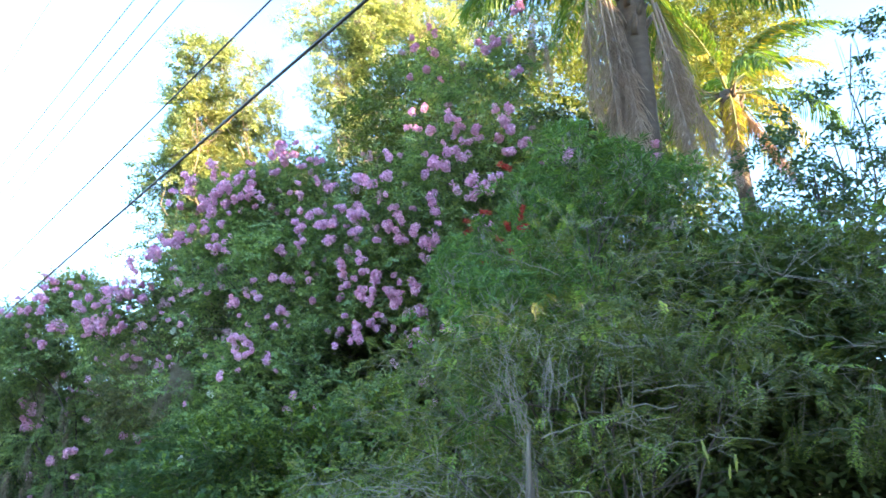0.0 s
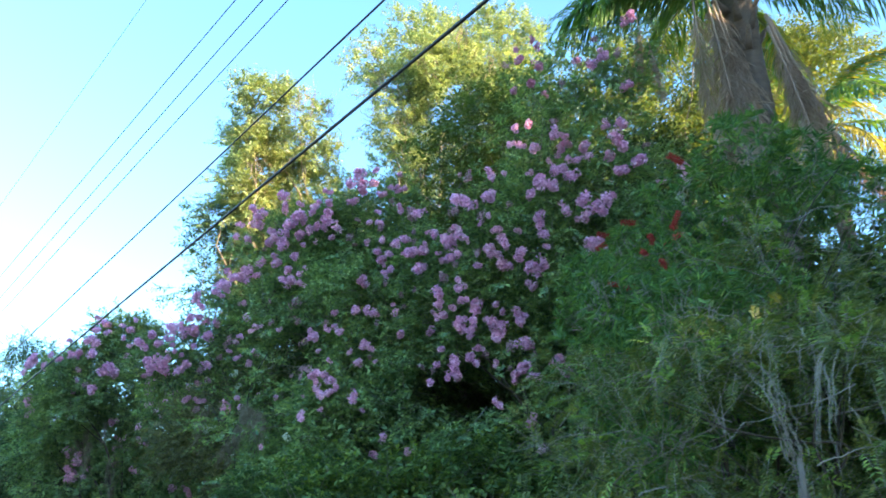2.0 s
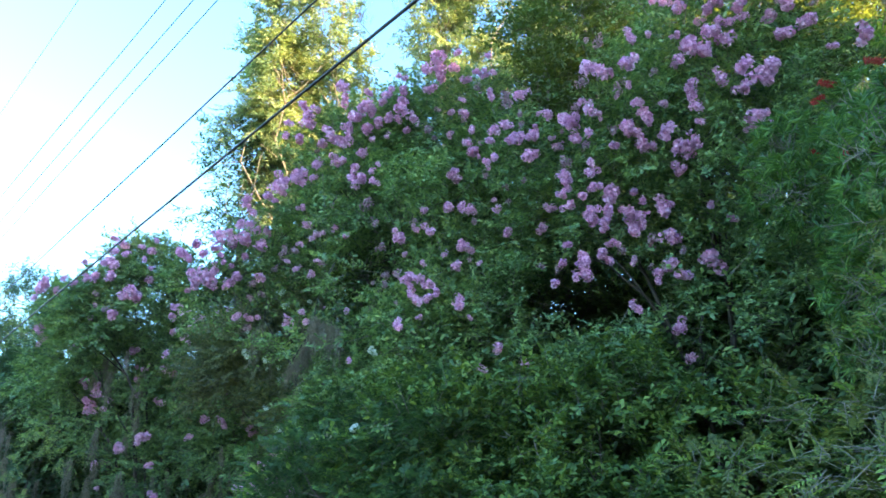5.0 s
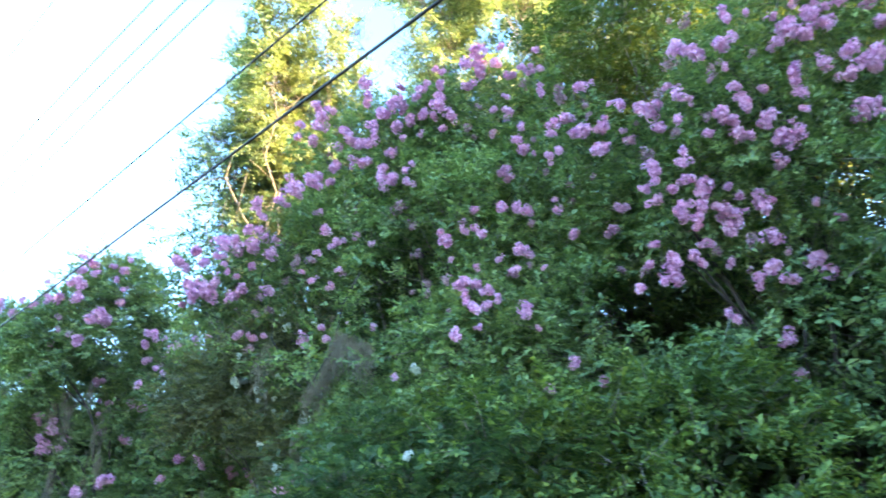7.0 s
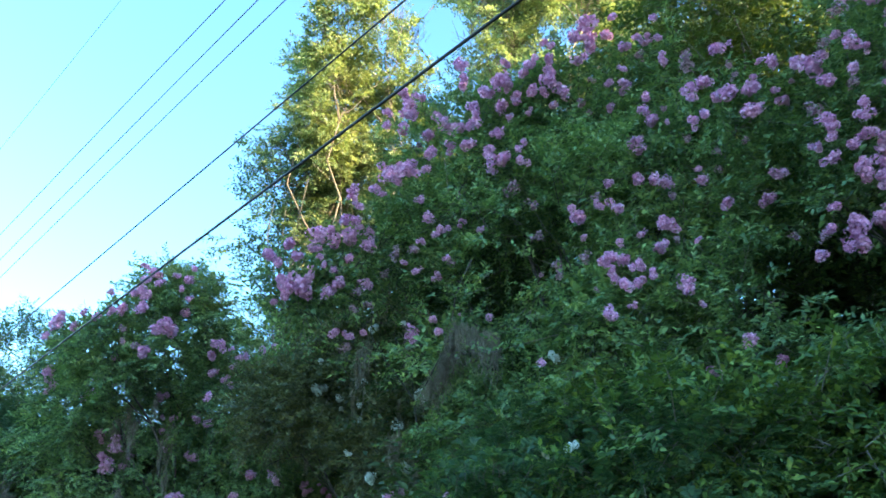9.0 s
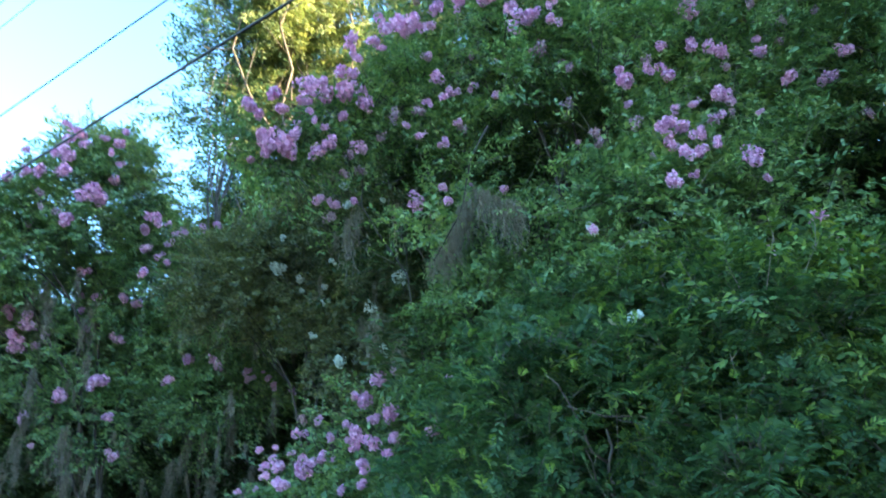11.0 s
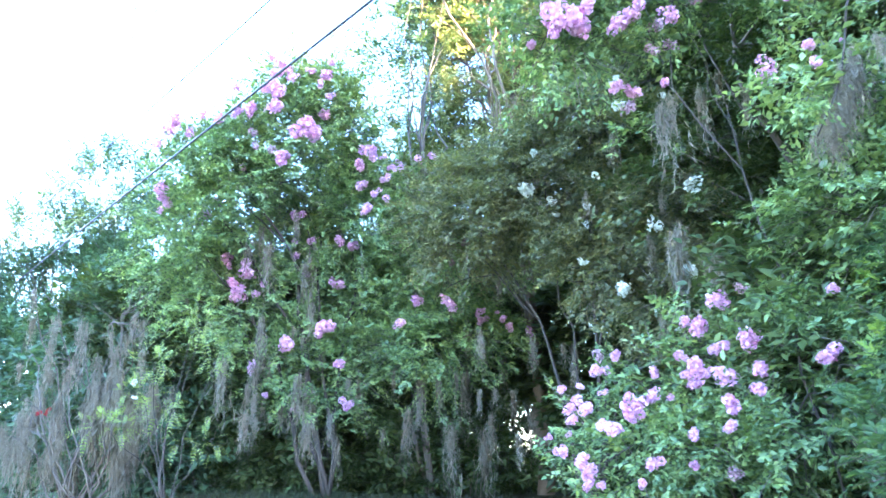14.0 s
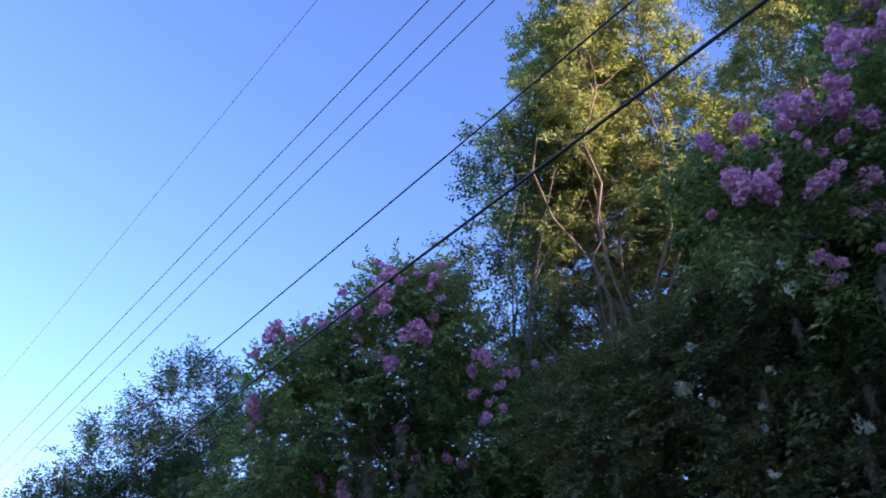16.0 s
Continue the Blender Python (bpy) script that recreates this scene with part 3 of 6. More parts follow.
B_PINK_3 = [(-5.08, 14.31, 7.29, 0.20), (-3.56, 13.01, 7.29, 0.20), (-4.81, 13.73, 7.27, 0.19), (-5.81, 14.81, 7.26, 0.22), (-5.38, 14.35, 7.20, 0.24), (-3.70, 13.11, 7.17, 0.15), (-4.02, 13.25, 7.14, 0.12), (-4.28, 13.35, 7.13, 0.12), (-5.71, 14.65, 7.08, 0.28), (-4.47, 13.48, 6.97, 0.17), (-5.45, 14.44, 6.96, 0.17), (-2.99, 12.87, 6.95, 0.13), (-1.96, 11.68, 6.94, 0.21), (-4.41, 13.44, 6.92, 0.15), (-4.84, 13.69, 6.90, 0.24), (-2.65, 12.44, 6.79, 0.16), (-4.58, 13.55, 6.69, 0.22), (-4.14, 13.13, 6.56, 0.11), (-2.72, 12.41, 6.56, 0.16), (-2.19, 11.79, 6.51, 0.18), (-2.35, 11.84, 6.45, 0.18), (-4.23, 13.08, 6.42, 0.11), (-2.64, 12.41, 6.40, 0.20), (-4.47, 13.29, 6.39, 0.28)]
B_PINK_4 = [(-4.56, 13.50, 6.38, 0.17), (-1.79, 11.24, 6.36, 0.09), (-4.40, 13.15, 6.33, 0.18), (-1.68, 11.20, 6.32, 0.16), (-4.20, 13.11, 6.25, 0.19), (-1.83, 11.35, 6.23, 0.10), (-2.43, 11.67, 6.19, 0.14), (-2.17, 11.65, 6.18, 0.12), (-2.56, 12.14, 6.18, 0.09), (-1.51, 11.04, 6.17, 0.17), (-2.07, 11.55, 6.16, 0.24), (-1.87, 11.44, 6.14, 0.21), (-1.85, 11.42, 6.13, 0.19), (-1.62, 11.37, 6.06, 0.10), (-1.42, 10.95, 6.06, 0.25), (-1.38, 10.79, 6.05, 0.14), (-2.94, 12.30, 6.00, 0.18), (-1.52, 11.44, 5.97, 0.19), (-2.90, 12.32, 5.92, 0.19), (-2.38, 11.54, 5.85, 0.15), (-1.91, 11.42, 5.83, 0.20), (-2.48, 11.63, 5.82, 0.15), (-1.88, 11.41, 5.81, 0.20), (-1.41, 10.81, 5.74, 0.20)]
B_PINK_5 = [(-5.52, 14.12, 5.56, 0.12), (-2.37, 11.99, 5.42, 0.11), (-3.01, 12.20, 5.40, 0.19), (-2.82, 12.17, 5.38, 0.17), (-3.36, 12.21, 5.36, 0.13), (-2.69, 12.15, 5.34, 0.17), (-2.33, 12.02, 5.30, 0.16), (-5.17, 13.92, 5.21, 0.11), (-1.63, 11.67, 5.16, 0.17), (-3.48, 12.30, 5.11, 0.13), (-3.78, 12.37, 5.11, 0.11), (-3.28, 12.27, 5.07, 0.21), (-3.73, 12.38, 5.01, 0.21), (-3.67, 12.40, 4.97, 0.11), (-1.73, 11.85, 4.94, 0.18), (-2.21, 11.83, 4.86, 0.18), (-3.64, 12.51, 4.80, 0.11), (-2.83, 12.13, 4.79, 0.19), (-2.73, 12.12, 4.74, 0.18), (-3.06, 12.20, 4.69, 0.11), (-3.36, 12.08, 4.52, 0.11), (-2.90, 12.13, 4.49, 0.18), (-2.60, 11.84, 4.43, 0.09), (-3.49, 11.96, 4.28, 0.18)]
B_PINK_6 = [(-3.58, 12.00, 4.25, 0.17), (-3.38, 11.93, 4.24, 0.16), (-3.53, 11.99, 4.15, 0.16), (-3.27, 11.86, 4.14, 0.15), (-3.51, 11.94, 4.02, 0.12), (-3.17, 11.75, 4.00, 0.13), (-3.28, 11.86, 3.95, 0.17), (-3.42, 11.89, 3.93, 0.17), (-2.88, 11.67, 3.85, 0.20), (-3.38, 11.84, 3.69, 0.09), (-2.73, 11.71, 3.65, 0.09), (-3.66, 11.76, 3.56, 0.17), (-2.39, 11.58, 3.23, 0.16), (-4.32, 12.13, 3.18, 0.09), (-2.58, 12.09, 3.07, 0.17), (-2.03, 11.76, 3.07, 0.16)]
B_FADED_1 = [(-5.54, 15.06, 7.86, 0.19), (-2.54, 12.69, 7.70, 0.15), (-3.18, 12.89, 7.42, 0.13), (-2.13, 12.24, 7.20, 0.29), (-3.34, 12.98, 7.11, 0.22), (-3.24, 13.02, 6.98, 0.13), (-2.02, 11.46, 6.49, 0.12), (-2.53, 12.26, 6.47, 0.12), (-2.01, 11.42, 6.30, 0.10), (-1.40, 10.70, 6.12, 0.14), (-1.49, 11.24, 6.08, 0.10), (-4.31, 13.29, 5.93, 0.21), (-2.49, 11.84, 5.74, 0.13), (-1.99, 11.55, 5.51, 0.11), (-2.22, 11.76, 5.51, 0.11), (-4.14, 12.88, 5.45, 0.14), (-2.18, 11.88, 5.35, 0.10), (-3.50, 12.26, 5.21, 0.11), (-2.64, 12.19, 5.18, 0.14), (-5.13, 13.98, 5.17, 0.15), (-4.05, 13.16, 5.14, 0.15), (-3.92, 12.76, 4.57, 0.17), (-2.71, 12.10, 4.57, 0.10), (-4.12, 12.79, 4.45, 0.10)]
B_FADED_2 = [(-3.72, 12.24, 4.41, 0.15), (-3.93, 12.67, 4.40, 0.15), (-3.71, 11.99, 3.92, 0.08)]
L_PINK_1 = [(-6.04, 14.65, 7.02, 0.29), (-5.68, 14.18, 6.80, 0.27), (-6.21, 14.39, 6.57, 0.19), (-5.95, 13.92, 6.53, 0.30), (-6.09, 14.40, 6.49, 0.13), (-5.85, 13.99, 6.45, 0.14), (-6.51, 14.16, 6.41, 0.21), (-6.51, 14.21, 6.30, 0.16), (-6.43, 14.28, 6.22, 0.18), (-5.54, 14.09, 6.22, 0.17), (-6.30, 14.86, 6.07, 0.20), (-6.45, 14.70, 6.04, 0.21), (-6.47, 14.35, 6.01, 0.18), (-6.60, 14.31, 6.00, 0.21), (-5.42, 14.07, 5.91, 0.19), (-6.85, 14.40, 5.89, 0.20), (-4.95, 14.07, 5.83, 0.14), (-7.03, 14.43, 5.81, 0.29), (-5.21, 14.11, 5.75, 0.17), (-6.56, 14.40, 5.75, 0.33), (-6.79, 14.47, 5.73, 0.27), (-7.45, 14.56, 5.72, 0.25), (-5.31, 14.10, 5.67, 0.15), (-6.28, 14.47, 5.67, 0.23)]
L_PINK_2 = [(-7.06, 14.50, 5.63, 0.21), (-7.74, 14.71, 5.61, 0.24), (-4.71, 13.85, 5.60, 0.13), (-7.33, 14.65, 5.58, 0.22), (-7.62, 14.72, 5.51, 0.17), (-6.98, 14.51, 5.50, 0.12), (-6.55, 14.51, 5.48, 0.18), (-6.91, 14.50, 5.37, 0.12), (-5.76, 14.32, 5.32, 0.12), (-6.78, 14.54, 5.31, 0.12), (-7.14, 14.73, 5.31, 0.22), (-7.49, 14.83, 5.23, 0.36), (-5.58, 14.29, 5.18, 0.14), (-6.32, 14.70, 5.15, 0.19), (-6.71, 14.66, 5.14, 0.25), (-7.24, 14.85, 5.13, 0.36), (-7.49, 14.87, 5.06, 0.22), (-6.86, 14.70, 5.04, 0.23), (-5.30, 14.16, 5.04, 0.15), (-7.70, 15.08, 5.03, 0.16), (-6.79, 15.17, 4.58, 0.20), (-6.59, 15.26, 4.56, 0.18), (-6.35, 14.92, 4.49, 0.14), (-5.01, 14.01, 4.42, 0.08)]
L_PINK_3 = [(-4.64, 13.87, 4.33, 0.13), (-5.37, 13.94, 4.32, 0.13), (-5.65, 14.20, 4.22, 0.21), (-5.30, 13.98, 4.17, 0.14)]
L_FADED = [(-4.99, 13.97, 6.21, 0.12), (-5.88, 14.56, 5.64, 0.18), (-5.91, 14.52, 5.51, 0.16), (-5.64, 14.19, 5.47, 0.20), (-6.04, 14.63, 5.29, 0.16), (-6.44, 14.74, 5.05, 0.18), (-6.28, 14.84, 4.88, 0.16), (-6.48, 14.83, 4.81, 0.18), (-6.64, 15.31, 4.39, 0.20)]
D_PINK_1 = [(-5.93, 15.20, 2.24, 0.20), (-5.20, 14.45, 2.18, 0.11), (-6.20, 15.42, 2.06, 0.11), (-6.07, 15.40, 2.00, 0.20), (-6.60, 16.73, 1.90, 0.15), (-5.82, 14.85, 1.80, 0.18), (-5.95, 15.08, 1.77, 0.09), (-5.99, 15.22, 1.76, 0.16), (-6.29, 15.40, 1.71, 0.12), (-6.88, 16.50, 1.69, 0.17), (-6.47, 15.71, 1.58, 0.11), (-6.18, 15.31, 1.57, 0.20), (-5.41, 14.31, 1.57, 0.20), (-6.10, 15.27, 1.52, 0.12), (-5.77, 14.80, 1.52, 0.16), (-6.26, 15.35, 1.52, 0.11), (-7.15, 16.20, 1.49, 0.08), (-6.02, 15.05, 1.48, 0.21), (-7.35, 16.20, 1.45, 0.10), (-6.19, 15.32, 1.43, 0.13), (-6.92, 16.03, 1.41, 0.09), (-6.57, 15.46, 1.33, 0.14), (-5.87, 14.67, 1.32, 0.15), (-6.44, 15.34, 1.30, 0.07)]
D_PINK_2 = [(-6.72, 15.49, 1.26, 0.17), (-7.11, 16.22, 1.26, 0.20), (-7.28, 16.22, 1.24, 0.14), (-6.14, 14.65, 1.19, 0.17), (-6.82, 15.49, 1.16, 0.16), (-6.72, 15.49, 1.15, 0.13), (-7.26, 16.17, 1.12, 0.12), (-7.08, 15.51, 1.04, 0.12), (-7.01, 15.35, 1.00, 0.16), (-6.14, 14.70, 1.00, 0.13), (-7.34, 15.92, 0.97, 0.07), (-7.55, 15.93, 0.94, 0.07), (-6.34, 15.08, 0.94, 0.12), (-7.46, 15.67, 0.80, 0.12), (-7.29, 15.54, 0.71, 0.16), (-6.69, 15.23, 0.69, 0.15), (-6.35, 15.10, 0.67, 0.09), (-7.24, 15.53, 0.61, 0.15), (-7.24, 15.53, 0.50, 0.14), (-6.79, 15.29, 0.50, 0.10), (-7.13, 15.50, 0.48, 0.08)]
D_FADED = [(-5.76, 15.04, 2.32, 0.12), (-6.82, 16.68, 1.88, 0.14), (-6.07, 14.88, 0.60, 0.13)]
C_PINK_1 = [(-10.85, 20.45, 7.74, 0.24), (-11.46, 20.37, 7.63, 0.16), (-11.81, 20.25, 7.39, 0.22), (-11.95, 20.24, 7.32, 0.15), (-11.70, 20.33, 7.30, 0.24), (-10.75, 20.36, 7.24, 0.13), (-12.56, 20.65, 7.08, 0.18), (-12.26, 20.50, 7.03, 0.24), (-11.77, 20.31, 6.99, 0.26), (-10.87, 20.66, 6.99, 0.24), (-13.61, 21.25, 6.89, 0.19), (-11.12, 20.18, 6.50, 0.38), (-10.93, 20.28, 6.43, 0.17), (-11.03, 20.22, 6.43, 0.27), (-11.23, 20.20, 6.41, 0.17), (-8.81, 20.95, 6.28, 0.19), (-9.99, 20.58, 6.20, 0.27), (-9.09, 20.90, 6.17, 0.17), (-9.72, 20.66, 6.15, 0.11), (-14.48, 22.32, 6.12, 0.30), (-12.45, 21.05, 6.08, 0.16), (-13.57, 22.96, 6.05, 0.26), (-10.21, 20.77, 6.04, 0.19), (-9.43, 20.81, 6.03, 0.15)]
C_PINK_2 = [(-10.19, 20.79, 6.02, 0.19), (-9.57, 20.80, 5.98, 0.13), (-14.48, 22.38, 5.98, 0.23), (-11.55, 20.34, 5.97, 0.25), (-14.39, 22.47, 5.83, 0.18), (-9.71, 20.94, 5.81, 0.17), (-13.75, 23.03, 5.80, 0.28), (-14.53, 22.46, 5.69, 0.15), (-10.16, 21.00, 5.69, 0.21), (-13.84, 22.95, 5.61, 0.20), (-9.90, 20.95, 5.52, 0.17), (-11.55, 21.84, 5.38, 0.21), (-9.67, 20.73, 5.34, 0.12), (-11.70, 22.56, 5.05, 0.12), (-11.23, 22.04, 4.93, 0.18), (-9.97, 20.14, 4.92, 0.18), (-10.66, 21.83, 4.86, 0.20), (-10.38, 21.85, 4.74, 0.22), (-11.60, 22.41, 4.70, 0.12), (-13.05, 22.45, 4.66, 0.24), (-12.57, 22.28, 4.51, 0.21), (-12.98, 22.41, 4.50, 0.14), (-12.55, 22.24, 4.30, 0.28), (-11.29, 21.89, 4.18, 0.13)]
C_PINK_3 = [(-12.85, 22.33, 4.12, 0.21), (-12.23, 22.41, 4.11, 0.16), (-10.68, 22.01, 4.01, 0.24), (-12.74, 22.43, 3.91, 0.31), (-12.39, 22.44, 3.89, 0.14), (-9.08, 20.88, 3.44, 0.20), (-8.57, 20.54, 3.38, 0.16), (-8.46, 20.49, 3.26, 0.18), (-7.64, 20.92, 3.24, 0.08), (-7.95, 20.91, 3.24, 0.14), (-7.53, 20.92, 3.12, 0.14), (-7.91, 21.02, 3.11, 0.16), (-10.80, 21.44, 3.07, 0.30), (-9.38, 20.76, 3.00, 0.16), (-7.42, 20.95, 2.98, 0.14), (-10.90, 21.47, 2.96, 0.19), (-7.06, 21.04, 2.93, 0.14), (-11.62, 22.02, 2.82, 0.31), (-12.30, 22.26, 2.40, 0.20), (-10.50, 21.35, 2.36, 0.19), (-11.88, 21.71, 1.83, 0.11), (-10.33, 21.46, 1.65, 0.19)]
C_FADED = [(-12.19, 20.59, 6.60, 0.18), (-12.08, 20.45, 6.26, 0.15), (-11.73, 20.27, 6.10, 0.17), (-13.00, 22.86, 5.91, 0.18), (-7.94, 20.73, 4.86, 0.16), (-8.20, 20.39, 4.39, 0.16), (-8.47, 20.49, 4.05, 0.16), (-11.29, 21.64, 1.56, 0.13)]
C_SALMON = [(-11.92, 20.52, 8.13, 0.15), (-10.76, 20.49, 8.03, 0.15), (-11.70, 20.54, 7.97, 0.25), (-11.17, 20.60, 7.91, 0.15), (-11.74, 20.30, 7.68, 0.23), (-10.92, 20.27, 7.44, 0.14), (-12.51, 20.35, 7.39, 0.17), (-13.27, 20.90, 7.12, 0.15), (-13.86, 21.05, 7.10, 0.22), (-13.97, 21.14, 6.94, 0.33), (-12.90, 20.71, 6.93, 0.19), (-14.35, 21.51, 6.75, 0.18)]
W_WHITE = [(-6.40, 16.67, 5.48, 0.15), (-5.80, 16.62, 5.26, 0.10), (-6.33, 16.82, 5.23, 0.16), (-7.33, 17.79, 4.96, 0.10), (-7.35, 18.44, 4.62, 0.17), (-7.41, 18.14, 4.53, 0.20), (-6.51, 17.56, 4.52, 0.11), (-7.02, 18.30, 4.41, 0.13), (-6.95, 18.33, 4.21, 0.10), (-6.60, 17.82, 4.16, 0.11), (-5.52, 16.59, 4.00, 0.20), (-6.60, 17.91, 3.91, 0.09), (-5.89, 17.04, 3.62, 0.17), (-4.07, 12.70, 3.42, 0.13), (-6.74, 17.61, 3.28, 0.10), (-6.04, 18.03, 3.00, 0.13), (-5.74, 16.39, 2.84, 0.20), (-6.33, 17.20, 2.82, 0.20), (-5.64, 16.89, 2.58, 0.09), (-5.94, 17.10, 2.52, 0.10), (-4.17, 11.79, 2.27, 0.12), (-5.69, 17.10, 2.27, 0.07), (-5.92, 17.27, 2.09, 0.07), (-5.41, 17.05, 2.02, 0.07)]
RED_ALL = [(0.65, 6.46, 4.76), (0.54, 7.90, 4.86), (0.81, 8.05, 4.73), (0.93, 7.55, 4.53), (0.92, 7.48, 4.70), (0.59, 9.12, 4.64), (0.76, 8.96, 4.54), (1.09, 8.42, 4.83), (0.86, 8.24, 4.85), (0.36, 8.30, 4.90), (0.36, 8.49, 4.85), (0.92, 7.60, 4.66), (0.70, 8.00, 4.55), (0.80, 7.70, 4.30)]
FLOWERS = A_PINK_1 + A_PINK_2 + A_PINK_3 + A_PINK_4 + A_PINK_5 + A_PINK_6 + A_FADED + A_SALMON + B_PINK_1 + B_PINK_2 + B_PINK_3 + B_PINK_4 + B_PINK_5 + B_PINK_6 + B_FADED_1 + B_FADED_2 + L_PINK_1 + L_PINK_2 + L_PINK_3 + L_FADED + D_PINK_1 + D_PINK_2 + D_FADED + C_PINK_1 + C_PINK_2 + C_PINK_3 + C_FADED + C_SALMON + W_WHITE + [(*q, 0.12) for q in RED_ALL]


# ---- trees and shrubs ----
def skeleton_of(rng, root, base, lobes, stems, radius, material):
    """Stems that leave the base, bend up and end inside the lobes."""
    for l in lobes[:stems]:
        c = np.array(l[:3], float)
        b = np.array(base, float) + np.array([*rng.normal(0, 0.12 * stems ** 0.5 * radius * 8, 2), -0.1])
        b[2] = ground_height(b[0], b[1]) - 0.1
        size = radius * rng.uniform(0.7, 1.1)
        mid = b + (c - b) * np.array([0.35, 0.35, 0.55])
        line = np.concatenate([bent(rng, b, mid, 5, 0.05), bent(rng, mid, c, 6, 0.09)[1:]])
        piece = [tube(line, np.linspace(size, size * 0.35, len(line)), 7, rng, 0.06)]
        for _ in range(4):
            tip = c + rng.normal(0, 0.55, 3) * np.array((*l[3:], l[3], l[3])[:3])
            i = rng.integers(5, len(line) - 1)
            br = bent(rng, line[i], tip, 6, 0.12)
            piece.append(tube(br, np.linspace(size * 0.42, size * 0.12, len(br)), 5))
        part("stem" if stems > 1 else "trunk", join(*piece), material, root, smooth=True)


def panicle(rng, k, n, size):
    """A panicle one unit wide: a few crumpled rosettes of small petals round a common stalk."""
    centre = rng.normal(0, 0.19, (k, 3)) * np.array([1.0, 1.0, 0.9])
    centre -= centre.mean(0)
    ball = rng.uniform(0.2, 0.3, k)
    which = rng.choice(k, n, p=ball ** 2 / (ball ** 2).sum())
    d = unit(rng.normal(size=(n, 3)) + np.array([0, 0, 0.15]))
    p = centre[which] + d * (ball[which] * rng.uniform(0.72, 1.06, n))[:, None]
    way = unit(np.cross(d, rng.normal(size=(n, 3))) + 0.35 * d)
    return blades(p - way * size * 0.45, way, unit(d + rng.normal(0, 0.35, (n, 3))), size * rng.uniform(0.7, 1.3, n), size * 0.95, 0.5, -0.2)


def blossom_meshes(material, n=190, size=0.19):
    rng = np.random.default_rng(31)
    return [mesh_of("blossom", *panicle(rng, k, n, size), material) for k in (3, 4, 4, 5, 5, 6, 7)]


PINK = blossom_meshes(M_PINK)
SALMON = blossom_meshes(M_SALMON)
FADED = blossom_meshes(M_FADED, 110, 0.17)
WHITE = blossom_meshes(M_WHITE, 170)


def blossoms(rng, root, groups, meshes, size=1.0):
    for x, y, z, wide in groups:
        ob = new("blossom", meshes[rng.integers(len(meshes))])
        ob.parent = root
        ob.matrix_parent_inverse = root.matrix_world.inverted()
        tilt = Euler((rng.normal(0, 0.5), rng.normal(0, 0.5), rng.uniform(0, 6.28)))
        ob.matrix_basis = Matrix.LocRotScale((x, y, z), tilt, Vector((1, 1, rng.uniform(0.85, 1.2))) * wide * size)


def crape_myrtle(seed, base, label, lobes, groups, branchlets, stems, leaf_mat, leaf=0.085, gap=0.55, radius=0.05, core=0.3, size=1.0, gap_size=1.7):
    """Stems, leafy branchlets over the skin of the lobes and towards each panicle, a sparse inside, and the panicles."""
    rng = np.random.default_rng(seed)
    root = thing("crape_myrtle", base, label, "tree", "flowering hedge")
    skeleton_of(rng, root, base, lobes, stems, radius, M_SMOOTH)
    at = np.array([f[:3] for g in groups for f in g[0]])
    p, out = shell(rng, lobes, branchlets, 0.66, gap, gap_size, seed)
    lv, tw = plumes(rng, p - out * 0.25, out, 9, 0.62, 8, 0.25, leaf, 0.5, keep=grows)
    back = np.array([ACROSS[0], ACROSS[1], -0.55])
    seat = np.repeat(at, 3, 0) + back * rng.uniform(0.35, 0.75, (3 * len(at), 1)) + rng.normal(0, 0.2, (3 * len(at), 3))
    aim = np.repeat(at, 3, 0) + back * 0.1 + rng.normal(0, 0.12, (3 * len(at), 3))
    lv2, tw2 = plumes(rng, seat, np.tile(-back, (len(seat), 1)), 7, 0.5, 8, 0.22, leaf, 0.5, aim=aim, keep=grows)
    inside = [tuple(l[:3]) + tuple(0.72 * k for k in (l[3:] if len(l) == 6 else (l[3],) * 3)) for l in lobes]
    ip, io = shell(rng, inside, int(branchlets * core * 8), 0.45, 0.0, 2.4, seed + 7)
    ok = grows(ip)
    heart, _ = sprays(rng, ip[ok], io[ok], 6, 0.34, 0.13, 0.5, 0.2)
    part("crown", join(lv, lv2, heart), leaf_mat, root, kind="stuff")
    part("twig", join(tw, tw2), M_TWIG, root, kind="stuff")
    a, o = shell(rng, inside, 60 * len(lobes), 0.3, 0.0, 2.4, seed + 9)
    ok = grows(a + 0.3 * o)
    a, o = a[ok], o[ok]
    part("dry_twig", sticks(a, a + unit(o + rng.normal(0, 0.5, a.shape)) * rng.uniform(0.25, 0.7, (len(a), 1)), 0.007, 0.003), M_SMOOTH, root, "dry inner twigs in shade-darkened brown", kind="stuff")
    for gs, meshes in groups:
        blossoms(rng, root, gs, meshes, size)
    return root


# The tall crape myrtle beside the palm
A_LOBES = [(0.7, 11.1, 7.4, 1.3, 1.2, 1.5), (0.3, 11.4, 5.8, 1.5, 1.2, 1.3), (-0.7, 11.9, 5.0, 1.2, 1.1, 1.2), (1.3, 10.9, 5.0, 1.4, 1.2, 1.4), (0.1, 11.3, 3.6, 1.5, 1.1, 1.0), (1.5, 10.5, 3.4, 1.3, 1.1, 1.2), (1.0, 10.3, 8.5, 0.6)]
crape_myrtle(11, (0.5, 11.6, 0), "tall crape myrtle with lavender flower clusters beside a palm", A_LOBES, [(A_PINK_1 + A_PINK_2 + A_PINK_3 + A_PINK_4 + A_PINK_5 + A_PINK_6, PINK), (A_FADED, FADED), (A_SALMON, SALMON)], 900, 5, M_CRAPE, gap=0.75, gap_size=2.1, core=0.18, size=1.0)

